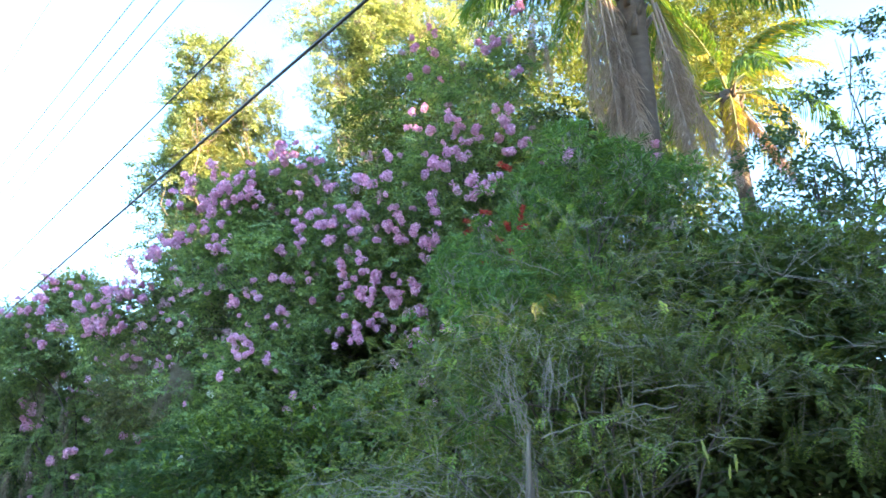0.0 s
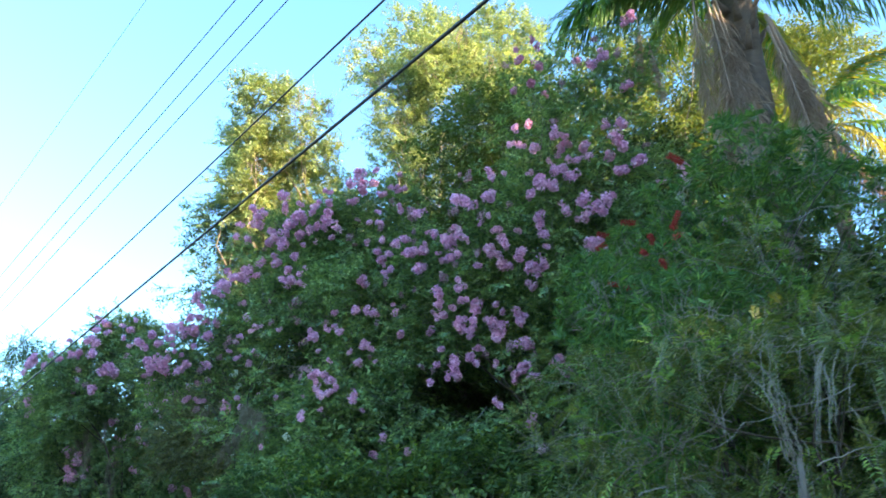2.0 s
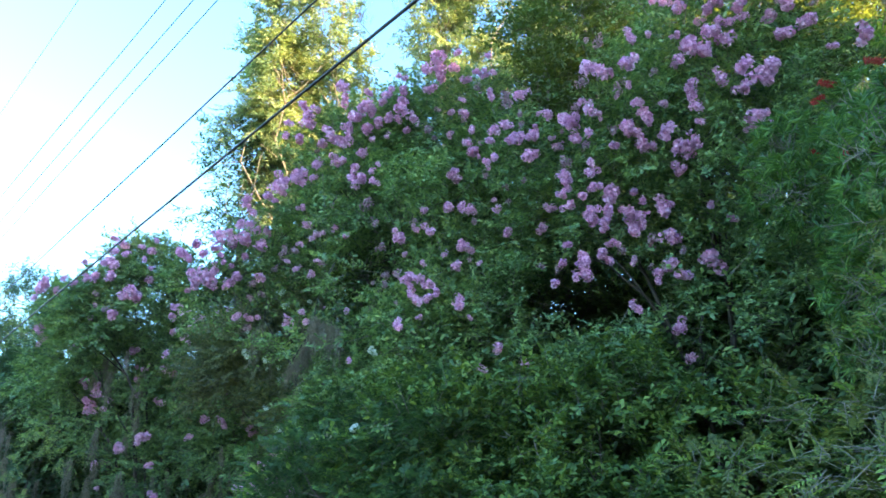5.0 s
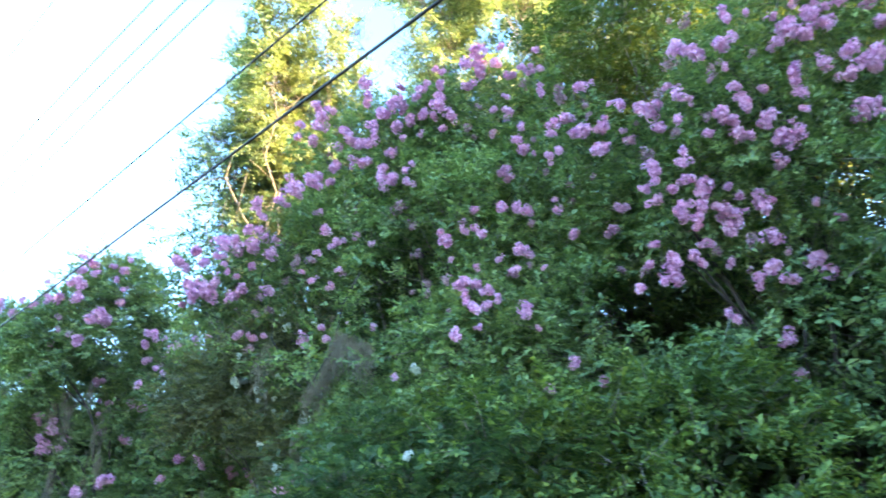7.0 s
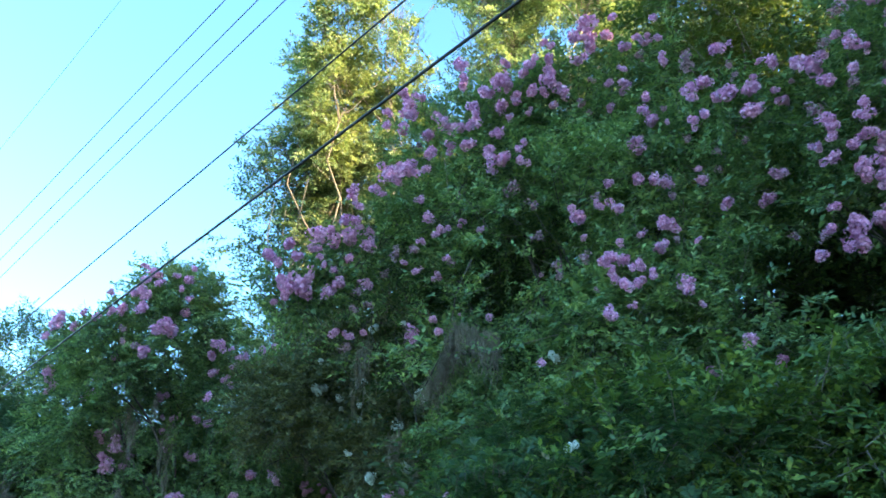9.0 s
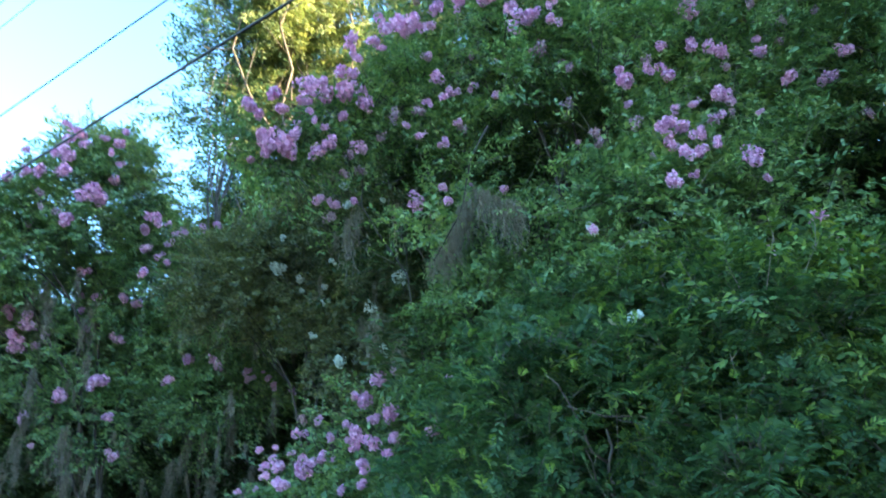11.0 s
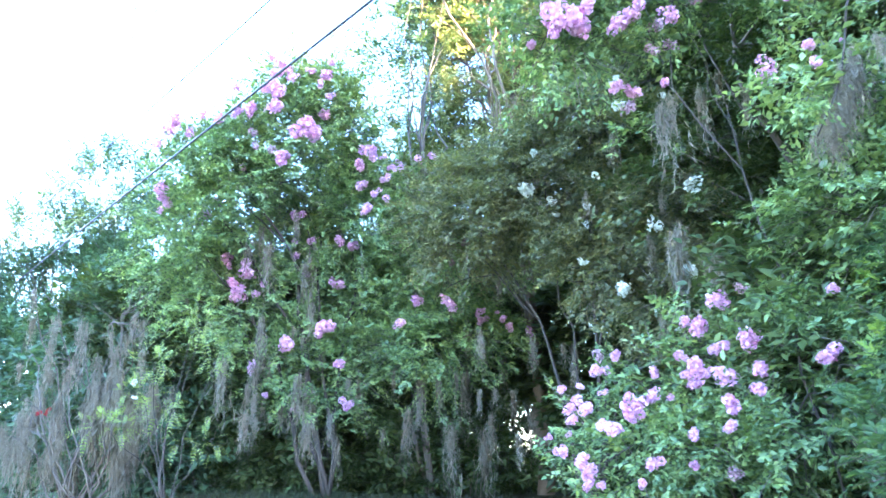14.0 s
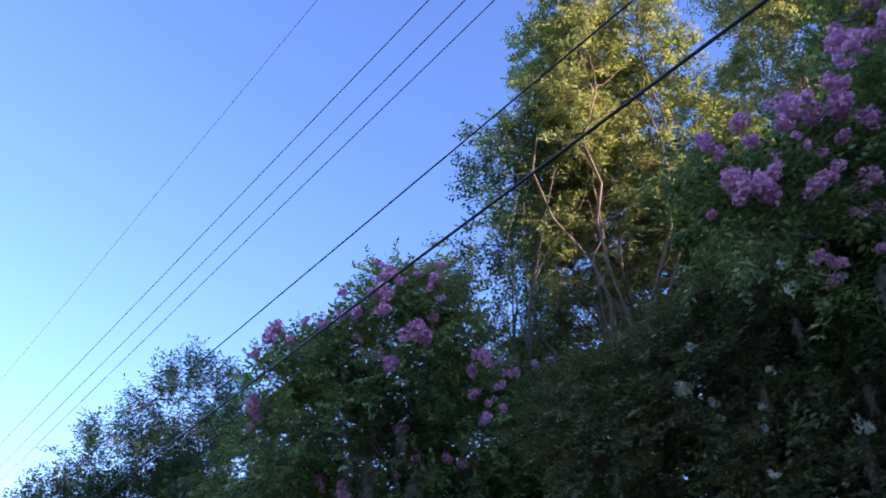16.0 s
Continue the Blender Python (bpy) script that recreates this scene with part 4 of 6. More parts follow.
# The broad crape myrtle in the middle of the hedge
B_LOBES = [(-3.2, 13.9, 7.0, 1.4, 1.2, 1.3), (-4.3, 14.5, 6.8, 1.4, 1.2, 1.3), (-2.3, 13.1, 5.6, 1.4, 1.2, 1.4), (-3.5, 13.4, 5.0, 1.3, 1.2, 1.3), (-2.9, 12.9, 3.6, 1.4, 1.1, 1.0), (-5.1, 15.0, 7.5, 0.8, 0.8, 0.9), (-1.6, 12.5, 4.3, 0.8, 0.7, 1.0), (-3.4, 12.5, 3.7, 1.0, 0.7, 0.9), (-2.0, 12.3, 3.6, 1.1, 0.7, 0.9), (-0.8, 12.1, 3.4, 1.0, 0.7, 0.9)]
crape_myrtle(12, (-3.3, 13.8, 0), "broad crape myrtle covered in lavender flower clusters", B_LOBES, [(B_PINK_1 + B_PINK_2 + B_PINK_3 + B_PINK_4 + B_PINK_5 + B_PINK_6, PINK), (B_FADED_1 + B_FADED_2, FADED)], 1250, 5, M_CRAPE, radius=0.035, gap=0.75, gap_size=2.1, core=0.18, size=1.0)

# The crape myrtle whose limb reaches out towards the open grass
L_LOBES = [(-4.7, 14.4, 3.0, 0.7, 0.7, 0.6), (-4.0, 13.5, 2.7, 0.7, 0.6, 0.5), (-6.5, 15.0, 5.5, 0.75, 0.6, 0.6), (-5.6, 15.0, 6.2, 0.6, 0.6, 0.5), (-7.3, 15.1, 5.2, 0.55, 0.45, 0.5), (-5.3, 14.1, 4.0, 0.45, 0.4, 0.4)]
crape_myrtle(13, (-5.0, 14.9, 0), "crape myrtle with a leaning limb and dense lavender flowers", L_LOBES, [(L_PINK_1 + L_PINK_2 + L_PINK_3, PINK), (L_FADED, FADED)], 330, 3, M_CRAPE, radius=0.016, gap=0.65, size=0.96)

# The low flowering crape myrtle at the end of the hedge
D_LOBES = [(-5.7, 15.6, 1.4, 0.9, 0.8, 0.9), (-6.5, 15.8, 1.0, 0.8, 0.6, 0.6), (-5.3, 14.8, 1.4, 0.7, 0.7, 0.9)]
crape_myrtle(14, (-5.5, 15.6, 0), "low arching crape myrtle with lavender flower clusters", D_LOBES, [(D_PINK_1 + D_PINK_2, PINK), (D_FADED, FADED)], 250, 3, M_CRAPE, radius=0.02, gap=0.75, core=0.12, size=1.15)

# The crape myrtle hung with moss
C_LOBES = [(-13.7, 22.6, 5.2, 1.0, 1.0, 1.0), (-12.6, 21.4, 6.4, 1.0, 0.9, 0.9), (-13.2, 23.0, 3.8, 1.1, 1.0, 1.1), (-11.6, 21.6, 6.6, 1.5, 1.3, 1.4), (-12.9, 22.3, 5.6, 1.3, 1.2, 1.2), (-10.2, 22.0, 5.3, 1.3, 1.2, 1.2), (-12.2, 23.0, 4.0, 1.6, 1.2, 1.2), (-8.7, 21.7, 2.8, 1.3, 1.0, 0.9), (-10.8, 22.6, 2.4, 1.4, 1.1, 1.0), (-10.9, 21.2, 7.6, 0.7), (-10.2, 22.5, 3.9, 1.5, 1.0, 1.0), (-8.7, 22.1, 4.4, 1.4, 1.0, 1.0), (-14.3, 22.9, 5.0, 1.1, 0.9, 1.2), (-13.2, 21.6, 6.6, 0.9, 0.8, 0.8), (-11.7, 21.2, 7.9, 0.6, 0.5, 0.6), (-13.8, 22.0, 6.4, 0.8, 0.7, 0.7), (-10.7, 21.3, 6.9, 0.85, 0.8, 0.85), (-11.2, 21.2, 7.6, 0.8, 0.7, 0.7), (-11.3, 22.6, 6.2, 1.5, 0.9, 1.2), (-10.2, 22.8, 5.4, 1.4, 0.8, 1.1), (-12.4, 22.9, 5.2, 1.3, 0.8, 1.1)]
crape_myrtle(15, (-10.8, 22.6, 0), "crape myrtle with pink flower clusters and hanging moss", C_LOBES, [(C_PINK_1 + C_PINK_2 + C_PINK_3, PINK), (C_FADED, FADED), (C_SALMON, PINK)], 1500, 6, M_CRAPE, leaf=0.1, core=0.5, gap=0.5, size=1.25)

# The white-flowered tree in the recess
W_LOBES = [(-6.9, 18.9, 4.9, 1.4, 1.1, 1.25), (-8.1, 19.6, 4.5, 1.2, 1.0, 1.0), (-6.0, 18.1, 3.8, 1.1, 1.0, 1.1), (-5.6, 17.4, 2.7, 0.8, 0.8, 0.8), (-6.2, 18.2, 5.9, 0.75)]
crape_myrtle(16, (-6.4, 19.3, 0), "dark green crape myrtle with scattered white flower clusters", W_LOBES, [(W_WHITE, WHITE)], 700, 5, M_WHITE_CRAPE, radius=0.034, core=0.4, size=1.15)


def limbs_of(rng, root, base, lobes, fork, radius, material):
    """A trunk up to the fork, crooked limbs from there into the lobes, side branches and a haze of fine dry twigs."""
    b = np.array([base[0], base[1], ground_height(base[0], base[1]) - 0.1])
    fork = np.array(fork, float)
    trunk = bent(rng, b, fork, 12, 0.02)
    part("trunk", tube(trunk, np.linspace(radius * 1.4, radius * 0.5, 12), 9, rng, 0.06), material, root, smooth=True)
    haze = []
    for l in lobes:
        c, size = np.array(l[:3], float), min(l[3:])
        start = trunk[rng.integers(5, 12)]
        line = bent(rng, start, c, 12, 0.11, rng.uniform(-0.05, 0.15))
        thick = radius * rng.uniform(0.16, 0.36)
        piece = [tube(line, np.linspace(thick, thick * 0.25, 12), 6)]
        for _ in range(5):
            k = rng.integers(4, 11)
            tip = line[k] + rng.normal(0, 0.75, 3) * np.array([1, 1, 0.7])
            piece.append(tube(bent(rng, line[k], tip, 7, 0.14), np.linspace(thick * 0.35, 0.006, 7), 5))
        part("limb", join(*piece), material, root, smooth=True)
        a = c + rng.normal(0, 0.42, (int(60 * size) + 20, 3)) * size
        haze.append(sticks(a, a + unit(a - fork + rng.normal(0, 1.6, a.shape)) * rng.uniform(0.2, 0.6, (len(a), 1)), 0.009, 0.003))
    part("dry_twig", join(*haze), material, root, kind="stuff")


def leafy_tree(name, seed, base, label, lobes, n_sprays, stems, material, leaf, width=0.42, radius=0.12, gap=0.5, leaves=6, length=0.4, bark=M_BARK, category="tree", lift=0.2, inner=0.5, droop=0.1, group="", clump=3.2, clump_size=(0.4, 0.85), share=8, fork=None):
    rng = np.random.default_rng(seed)
    root = thing(name, base, label, category, group)
    if fork:
        limbs_of(rng, root, base, lobes, fork, radius, bark)
    else:
        skeleton_of(rng, root, base, lobes, stems, radius, bark)
    n = n_sprays // share
    p, out = shell(rng, lobes, int(n * 0.5), inner, gap, 1.6, seed)
    c, o1 = shell(rng, clumps(rng, lobes, clump, *clump_size, seed + 2), n - len(p), 0.4, 0.2, 1.6, seed)
    p, out = np.concatenate([p, c]), np.concatenate([out, o1])
    lv, tw = plumes(rng, p, out, 8, length * 1.9, leaves, length, leaf, width, lift, droop + 0.1, stray=0.5)
    part("crown", lv, material, root, kind="stuff")
    part("twig", tw, M_BARK, root, kind="stuff")
    return root


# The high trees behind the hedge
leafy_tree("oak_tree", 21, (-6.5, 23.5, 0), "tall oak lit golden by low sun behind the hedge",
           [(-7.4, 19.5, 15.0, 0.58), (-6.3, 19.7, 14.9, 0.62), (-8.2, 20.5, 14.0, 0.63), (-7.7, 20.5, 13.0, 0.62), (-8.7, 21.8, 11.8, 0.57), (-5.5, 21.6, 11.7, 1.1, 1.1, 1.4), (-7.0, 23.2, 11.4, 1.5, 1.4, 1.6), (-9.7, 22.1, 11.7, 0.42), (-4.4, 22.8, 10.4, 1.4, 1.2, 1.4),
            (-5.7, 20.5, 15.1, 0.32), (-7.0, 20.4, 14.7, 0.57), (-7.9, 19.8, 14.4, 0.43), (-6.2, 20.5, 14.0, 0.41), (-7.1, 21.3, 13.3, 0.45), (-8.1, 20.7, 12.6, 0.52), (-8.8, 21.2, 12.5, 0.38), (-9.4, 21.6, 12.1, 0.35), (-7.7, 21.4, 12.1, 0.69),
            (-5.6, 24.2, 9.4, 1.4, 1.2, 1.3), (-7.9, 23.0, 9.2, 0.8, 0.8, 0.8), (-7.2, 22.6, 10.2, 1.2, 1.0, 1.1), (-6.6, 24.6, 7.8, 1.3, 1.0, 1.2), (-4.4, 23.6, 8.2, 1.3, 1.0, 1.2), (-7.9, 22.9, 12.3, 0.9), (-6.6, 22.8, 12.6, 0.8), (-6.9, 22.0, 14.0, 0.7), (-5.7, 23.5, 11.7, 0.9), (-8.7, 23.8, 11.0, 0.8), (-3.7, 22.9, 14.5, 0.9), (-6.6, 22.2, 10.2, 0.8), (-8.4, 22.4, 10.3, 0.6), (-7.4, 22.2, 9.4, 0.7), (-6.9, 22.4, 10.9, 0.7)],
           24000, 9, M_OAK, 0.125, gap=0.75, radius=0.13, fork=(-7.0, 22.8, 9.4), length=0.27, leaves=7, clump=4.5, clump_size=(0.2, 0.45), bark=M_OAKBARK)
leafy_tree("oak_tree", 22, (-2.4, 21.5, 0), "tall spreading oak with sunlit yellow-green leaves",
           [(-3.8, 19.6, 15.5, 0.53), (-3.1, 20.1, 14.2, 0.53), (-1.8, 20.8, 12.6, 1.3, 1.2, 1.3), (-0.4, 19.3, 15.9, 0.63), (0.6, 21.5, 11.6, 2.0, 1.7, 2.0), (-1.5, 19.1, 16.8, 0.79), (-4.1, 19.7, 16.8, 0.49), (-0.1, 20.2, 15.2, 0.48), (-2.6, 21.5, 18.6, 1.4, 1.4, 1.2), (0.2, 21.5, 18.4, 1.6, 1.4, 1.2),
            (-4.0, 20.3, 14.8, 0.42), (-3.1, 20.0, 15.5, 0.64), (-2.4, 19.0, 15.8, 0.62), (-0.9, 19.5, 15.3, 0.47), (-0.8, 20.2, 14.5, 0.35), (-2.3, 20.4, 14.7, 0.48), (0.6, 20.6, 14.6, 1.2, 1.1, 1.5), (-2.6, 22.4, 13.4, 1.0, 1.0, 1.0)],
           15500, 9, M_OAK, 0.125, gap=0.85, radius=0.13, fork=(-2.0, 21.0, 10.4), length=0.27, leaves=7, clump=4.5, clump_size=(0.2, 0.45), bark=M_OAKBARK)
leafy_tree("evergreen_tree", 23, (-0.9, 15.2, 0), "dark evergreen tree standing close behind the flowers",
           [(-1.1, 14.2, 9.2, 0.8, 0.8, 1.3), (0.3, 15.0, 9.8, 1.2, 1.1, 1.6), (-0.3, 15.0, 11.1, 0.8, 0.8, 1.0), (-1.6, 15.2, 7.2, 1.5, 1.2, 1.5), (0.5, 15.0, 7.7, 1.5, 1.2, 1.1), (-1.2, 15.4, 4.7, 1.5, 1.2, 1.3), (0.0, 15.8, 5.5, 1.5, 0.9, 1.3), (0.3, 15.6, 4.2, 1.3, 0.9, 1.1)],
           9600, 5, M_EVERGREEN_LIT, 0.13, gap=0.42, radius=0.08)
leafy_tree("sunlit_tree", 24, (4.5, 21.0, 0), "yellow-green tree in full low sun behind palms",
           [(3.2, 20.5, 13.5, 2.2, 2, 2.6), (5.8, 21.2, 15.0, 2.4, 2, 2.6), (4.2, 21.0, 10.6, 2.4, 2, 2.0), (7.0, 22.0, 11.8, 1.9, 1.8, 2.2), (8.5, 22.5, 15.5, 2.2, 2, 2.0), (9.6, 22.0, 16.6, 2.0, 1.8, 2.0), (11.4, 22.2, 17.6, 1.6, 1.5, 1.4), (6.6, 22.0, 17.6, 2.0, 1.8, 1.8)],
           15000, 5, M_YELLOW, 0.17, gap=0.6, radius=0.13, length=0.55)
# The last six lobes lie out of view, added to block the low sun
leafy_tree("broadleaf_tree", 25, (7.2, 11.8, 0), "bluish-green tree with open crown beside the palms",
           [(7.5, 11.0, 9.4, 0.46), (6.6, 10.7, 7.4, 0.52), (6.0, 10.4, 6.6, 0.46), (7.5, 11.0, 6.5, 0.52), (6.4, 10.7, 5.7, 0.64), (6.2, 10.3, 8.3, 0.32), (7.5, 11.0, 7.8, 0.42), (6.9, 10.9, 6.7, 0.55), (5.4, 10.2, 5.7, 0.44), (7.2, 10.8, 5.6, 0.64), (4.6, 10.6, 4.4, 1.4, 1.0, 1.2), (6.4, 10.8, 3.6, 1.7, 1.1, 1.3), (10.5, 9.5, 10.5, 2.4, 2.4, 2.6), (12.0, 8.0, 7.0, 2.6, 2.6, 2.6), (10.0, 9.0, 13.0, 2.0, 2.0, 1.8), (9.6, 6.6, 4.2, 2.0, 2.0, 2.4), (12.0, 6.4, 5.0, 2.4, 2.2, 2.6), (12.0, 7.4, 10.0, 2.2, 2.4, 2.4)],
           9500, 5, M_FAR, 0.14, gap=0.55, radius=0.04, length=0.3, clump_size=(0.25, 0.55))
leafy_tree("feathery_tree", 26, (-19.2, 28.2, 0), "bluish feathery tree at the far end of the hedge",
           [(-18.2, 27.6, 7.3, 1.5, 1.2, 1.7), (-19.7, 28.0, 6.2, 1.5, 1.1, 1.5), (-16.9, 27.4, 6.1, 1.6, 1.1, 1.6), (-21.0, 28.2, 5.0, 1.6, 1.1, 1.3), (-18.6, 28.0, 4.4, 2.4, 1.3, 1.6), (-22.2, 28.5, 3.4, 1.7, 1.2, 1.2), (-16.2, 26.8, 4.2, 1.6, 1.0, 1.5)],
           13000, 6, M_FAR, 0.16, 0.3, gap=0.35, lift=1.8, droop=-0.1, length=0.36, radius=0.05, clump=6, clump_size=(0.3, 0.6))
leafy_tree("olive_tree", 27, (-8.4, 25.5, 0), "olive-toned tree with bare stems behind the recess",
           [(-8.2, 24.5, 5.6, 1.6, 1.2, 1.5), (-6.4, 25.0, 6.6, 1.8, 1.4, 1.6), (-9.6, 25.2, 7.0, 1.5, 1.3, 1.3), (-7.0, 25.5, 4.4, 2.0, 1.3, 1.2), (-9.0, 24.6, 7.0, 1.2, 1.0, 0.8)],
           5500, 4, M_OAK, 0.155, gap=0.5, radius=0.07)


leafy_tree("sunlit_tree", 18, (-9.0, 24.6, 0), "small tree with leaves coloured yellow for the low sun",
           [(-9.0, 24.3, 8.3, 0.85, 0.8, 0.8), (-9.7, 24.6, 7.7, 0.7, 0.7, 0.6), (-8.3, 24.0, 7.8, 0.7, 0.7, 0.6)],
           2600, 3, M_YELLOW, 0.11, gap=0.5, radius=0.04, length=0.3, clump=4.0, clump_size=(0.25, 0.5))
# Stands in for the oak's shaded lower left; the bluish leaf colour carries the shade
leafy_tree("evergreen_tree", 30, (-8.9, 23.2, 0), "shaded left part of the golden oak in bluish-green leaves",
           [(-9.4, 22.6, 10.4, 1.1, 1.0, 1.1), (-9.0, 22.2, 11.6, 0.8, 0.8, 0.8), (-8.9, 22.8, 9.3, 0.9, 0.9, 0.9)],
           1100, 3, M_FAR, 0.14, gap=0.8, radius=0.06, clump=4.0, clump_size=(0.3, 0.6))
# Backing crowns whose dark leaves make gaps in the hedge read as shade
leafy_tree("evergreen_tree", 28, (-3.6, 16.6, 0), "evergreen tree with shade-darkened leaves close behind the flowering hedge",
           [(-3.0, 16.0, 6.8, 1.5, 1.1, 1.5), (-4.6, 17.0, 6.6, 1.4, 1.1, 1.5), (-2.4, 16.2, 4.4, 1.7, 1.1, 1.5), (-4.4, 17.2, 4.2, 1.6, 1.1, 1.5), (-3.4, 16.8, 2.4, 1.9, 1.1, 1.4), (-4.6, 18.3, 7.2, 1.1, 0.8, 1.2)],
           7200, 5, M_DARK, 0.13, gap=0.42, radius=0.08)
leafy_tree("evergreen_tree", 29, (2.2, 13.8, 0), "evergreen tree with shade-darkened leaves between crape myrtle and palm",
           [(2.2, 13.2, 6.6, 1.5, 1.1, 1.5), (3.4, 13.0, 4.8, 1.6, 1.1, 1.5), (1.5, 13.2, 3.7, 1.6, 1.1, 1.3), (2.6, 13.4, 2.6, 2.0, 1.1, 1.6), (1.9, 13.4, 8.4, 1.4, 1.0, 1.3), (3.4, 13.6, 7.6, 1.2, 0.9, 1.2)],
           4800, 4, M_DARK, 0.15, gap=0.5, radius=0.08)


# More backing crowns, with shade painted into their leaves
leafy_tree("evergreen_tree", 20, (-1.2, 19.4, 0), "evergreen tree with shade-darkened leaves under the oaks",
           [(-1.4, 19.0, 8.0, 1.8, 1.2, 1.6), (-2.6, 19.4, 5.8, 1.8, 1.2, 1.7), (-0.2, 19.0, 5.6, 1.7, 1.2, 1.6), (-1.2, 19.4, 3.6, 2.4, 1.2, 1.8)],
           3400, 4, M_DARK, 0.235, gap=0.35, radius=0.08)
leafy_tree("evergreen_tree", 19, (3.4, 18.2, 0), "evergreen tree with shade-darkened leaves behind the palms",
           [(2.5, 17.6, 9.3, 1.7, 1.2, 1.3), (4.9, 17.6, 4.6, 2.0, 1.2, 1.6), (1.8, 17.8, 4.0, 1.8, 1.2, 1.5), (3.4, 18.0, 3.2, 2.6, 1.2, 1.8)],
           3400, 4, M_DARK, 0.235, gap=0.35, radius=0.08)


# Unseen trees, added only to keep the low sun off the hedge
for k, (bx, by, tall) in enumerate(((13.5, -6.0, 12.5), (15.5, -2.2, 13.5), (17.8, 1.6, 13.3), (20.0, 5.4, 13.0), (22.0, 9.5, 12.5))):
    leafy_tree("unseen_shade_tree", 81 + k, (bx, by, 0), "unseen dense tree added across the road to shade the hedge", [(bx, by, tall - 2.4, 2.6, 2.6, 2.6), (bx - 1, by + 1.5, tall - 5.5, 2.8, 2.6, 2.8), (bx + 1, by - 1.5, tall - 6.0, 2.8, 2.6, 2.8), (bx, by, tall - 9.0, 3.2, 3.0, 3.0)],
               1600, 3, M_DARK, 0.9, gap=0.0, radius=0.12, length=0.7, group="trees across the road")


def understory(seed, label, lobes, n, material, leaf):
    return leafy_tree("understory_shrub", seed, (lobes[0][0], lobes[0][1], 0), label, lobes, n, min(3, len(lobes)), material, leaf, 0.45, 0.03, 0.35, category="shrub", inner=0.35, group="undergrowth", leaves=5, share=4)


# Filler foliage that closes the view, mostly in the shade-darkened leaf
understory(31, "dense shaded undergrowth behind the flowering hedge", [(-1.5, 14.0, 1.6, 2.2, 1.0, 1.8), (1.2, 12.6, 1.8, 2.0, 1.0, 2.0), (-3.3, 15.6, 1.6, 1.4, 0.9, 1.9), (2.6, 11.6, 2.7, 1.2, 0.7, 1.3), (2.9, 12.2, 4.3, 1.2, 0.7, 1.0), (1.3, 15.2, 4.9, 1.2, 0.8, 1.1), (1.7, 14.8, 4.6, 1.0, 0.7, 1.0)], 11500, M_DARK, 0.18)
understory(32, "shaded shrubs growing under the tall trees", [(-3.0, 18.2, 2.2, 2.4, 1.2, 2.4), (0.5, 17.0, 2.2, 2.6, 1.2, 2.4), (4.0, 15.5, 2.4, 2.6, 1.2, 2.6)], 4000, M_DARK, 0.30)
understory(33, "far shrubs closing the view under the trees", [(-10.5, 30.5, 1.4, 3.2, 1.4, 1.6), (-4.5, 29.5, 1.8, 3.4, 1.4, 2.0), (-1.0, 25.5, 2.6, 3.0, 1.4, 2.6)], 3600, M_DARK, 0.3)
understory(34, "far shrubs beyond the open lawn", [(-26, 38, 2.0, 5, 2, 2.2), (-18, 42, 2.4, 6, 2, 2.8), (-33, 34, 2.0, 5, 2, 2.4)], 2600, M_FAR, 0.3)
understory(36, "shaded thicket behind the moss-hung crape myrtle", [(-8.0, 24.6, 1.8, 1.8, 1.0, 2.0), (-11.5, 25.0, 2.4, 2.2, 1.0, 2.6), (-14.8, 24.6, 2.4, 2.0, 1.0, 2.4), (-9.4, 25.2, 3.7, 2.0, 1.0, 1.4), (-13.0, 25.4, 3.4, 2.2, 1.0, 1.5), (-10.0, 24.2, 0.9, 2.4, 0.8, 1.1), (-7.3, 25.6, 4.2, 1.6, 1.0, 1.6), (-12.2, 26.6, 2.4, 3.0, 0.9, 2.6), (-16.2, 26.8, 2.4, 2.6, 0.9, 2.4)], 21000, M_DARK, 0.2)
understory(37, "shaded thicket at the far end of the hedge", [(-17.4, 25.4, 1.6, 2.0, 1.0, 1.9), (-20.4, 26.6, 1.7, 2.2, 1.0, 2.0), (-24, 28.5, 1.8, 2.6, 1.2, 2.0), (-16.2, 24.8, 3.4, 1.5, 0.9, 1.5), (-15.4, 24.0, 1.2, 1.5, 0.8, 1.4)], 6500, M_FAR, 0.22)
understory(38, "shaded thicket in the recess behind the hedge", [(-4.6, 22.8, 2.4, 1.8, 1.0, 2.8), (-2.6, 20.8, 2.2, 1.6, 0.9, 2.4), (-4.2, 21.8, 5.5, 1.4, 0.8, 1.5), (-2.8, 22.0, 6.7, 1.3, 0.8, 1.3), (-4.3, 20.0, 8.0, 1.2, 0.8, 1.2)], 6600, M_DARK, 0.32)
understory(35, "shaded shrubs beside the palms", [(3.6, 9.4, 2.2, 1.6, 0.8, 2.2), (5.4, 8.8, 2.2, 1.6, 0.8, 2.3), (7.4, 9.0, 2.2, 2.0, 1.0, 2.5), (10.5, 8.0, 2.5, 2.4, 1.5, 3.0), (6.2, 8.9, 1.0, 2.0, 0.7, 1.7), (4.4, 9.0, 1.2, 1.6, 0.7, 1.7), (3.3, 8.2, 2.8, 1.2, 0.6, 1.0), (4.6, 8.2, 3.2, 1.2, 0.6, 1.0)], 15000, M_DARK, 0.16)


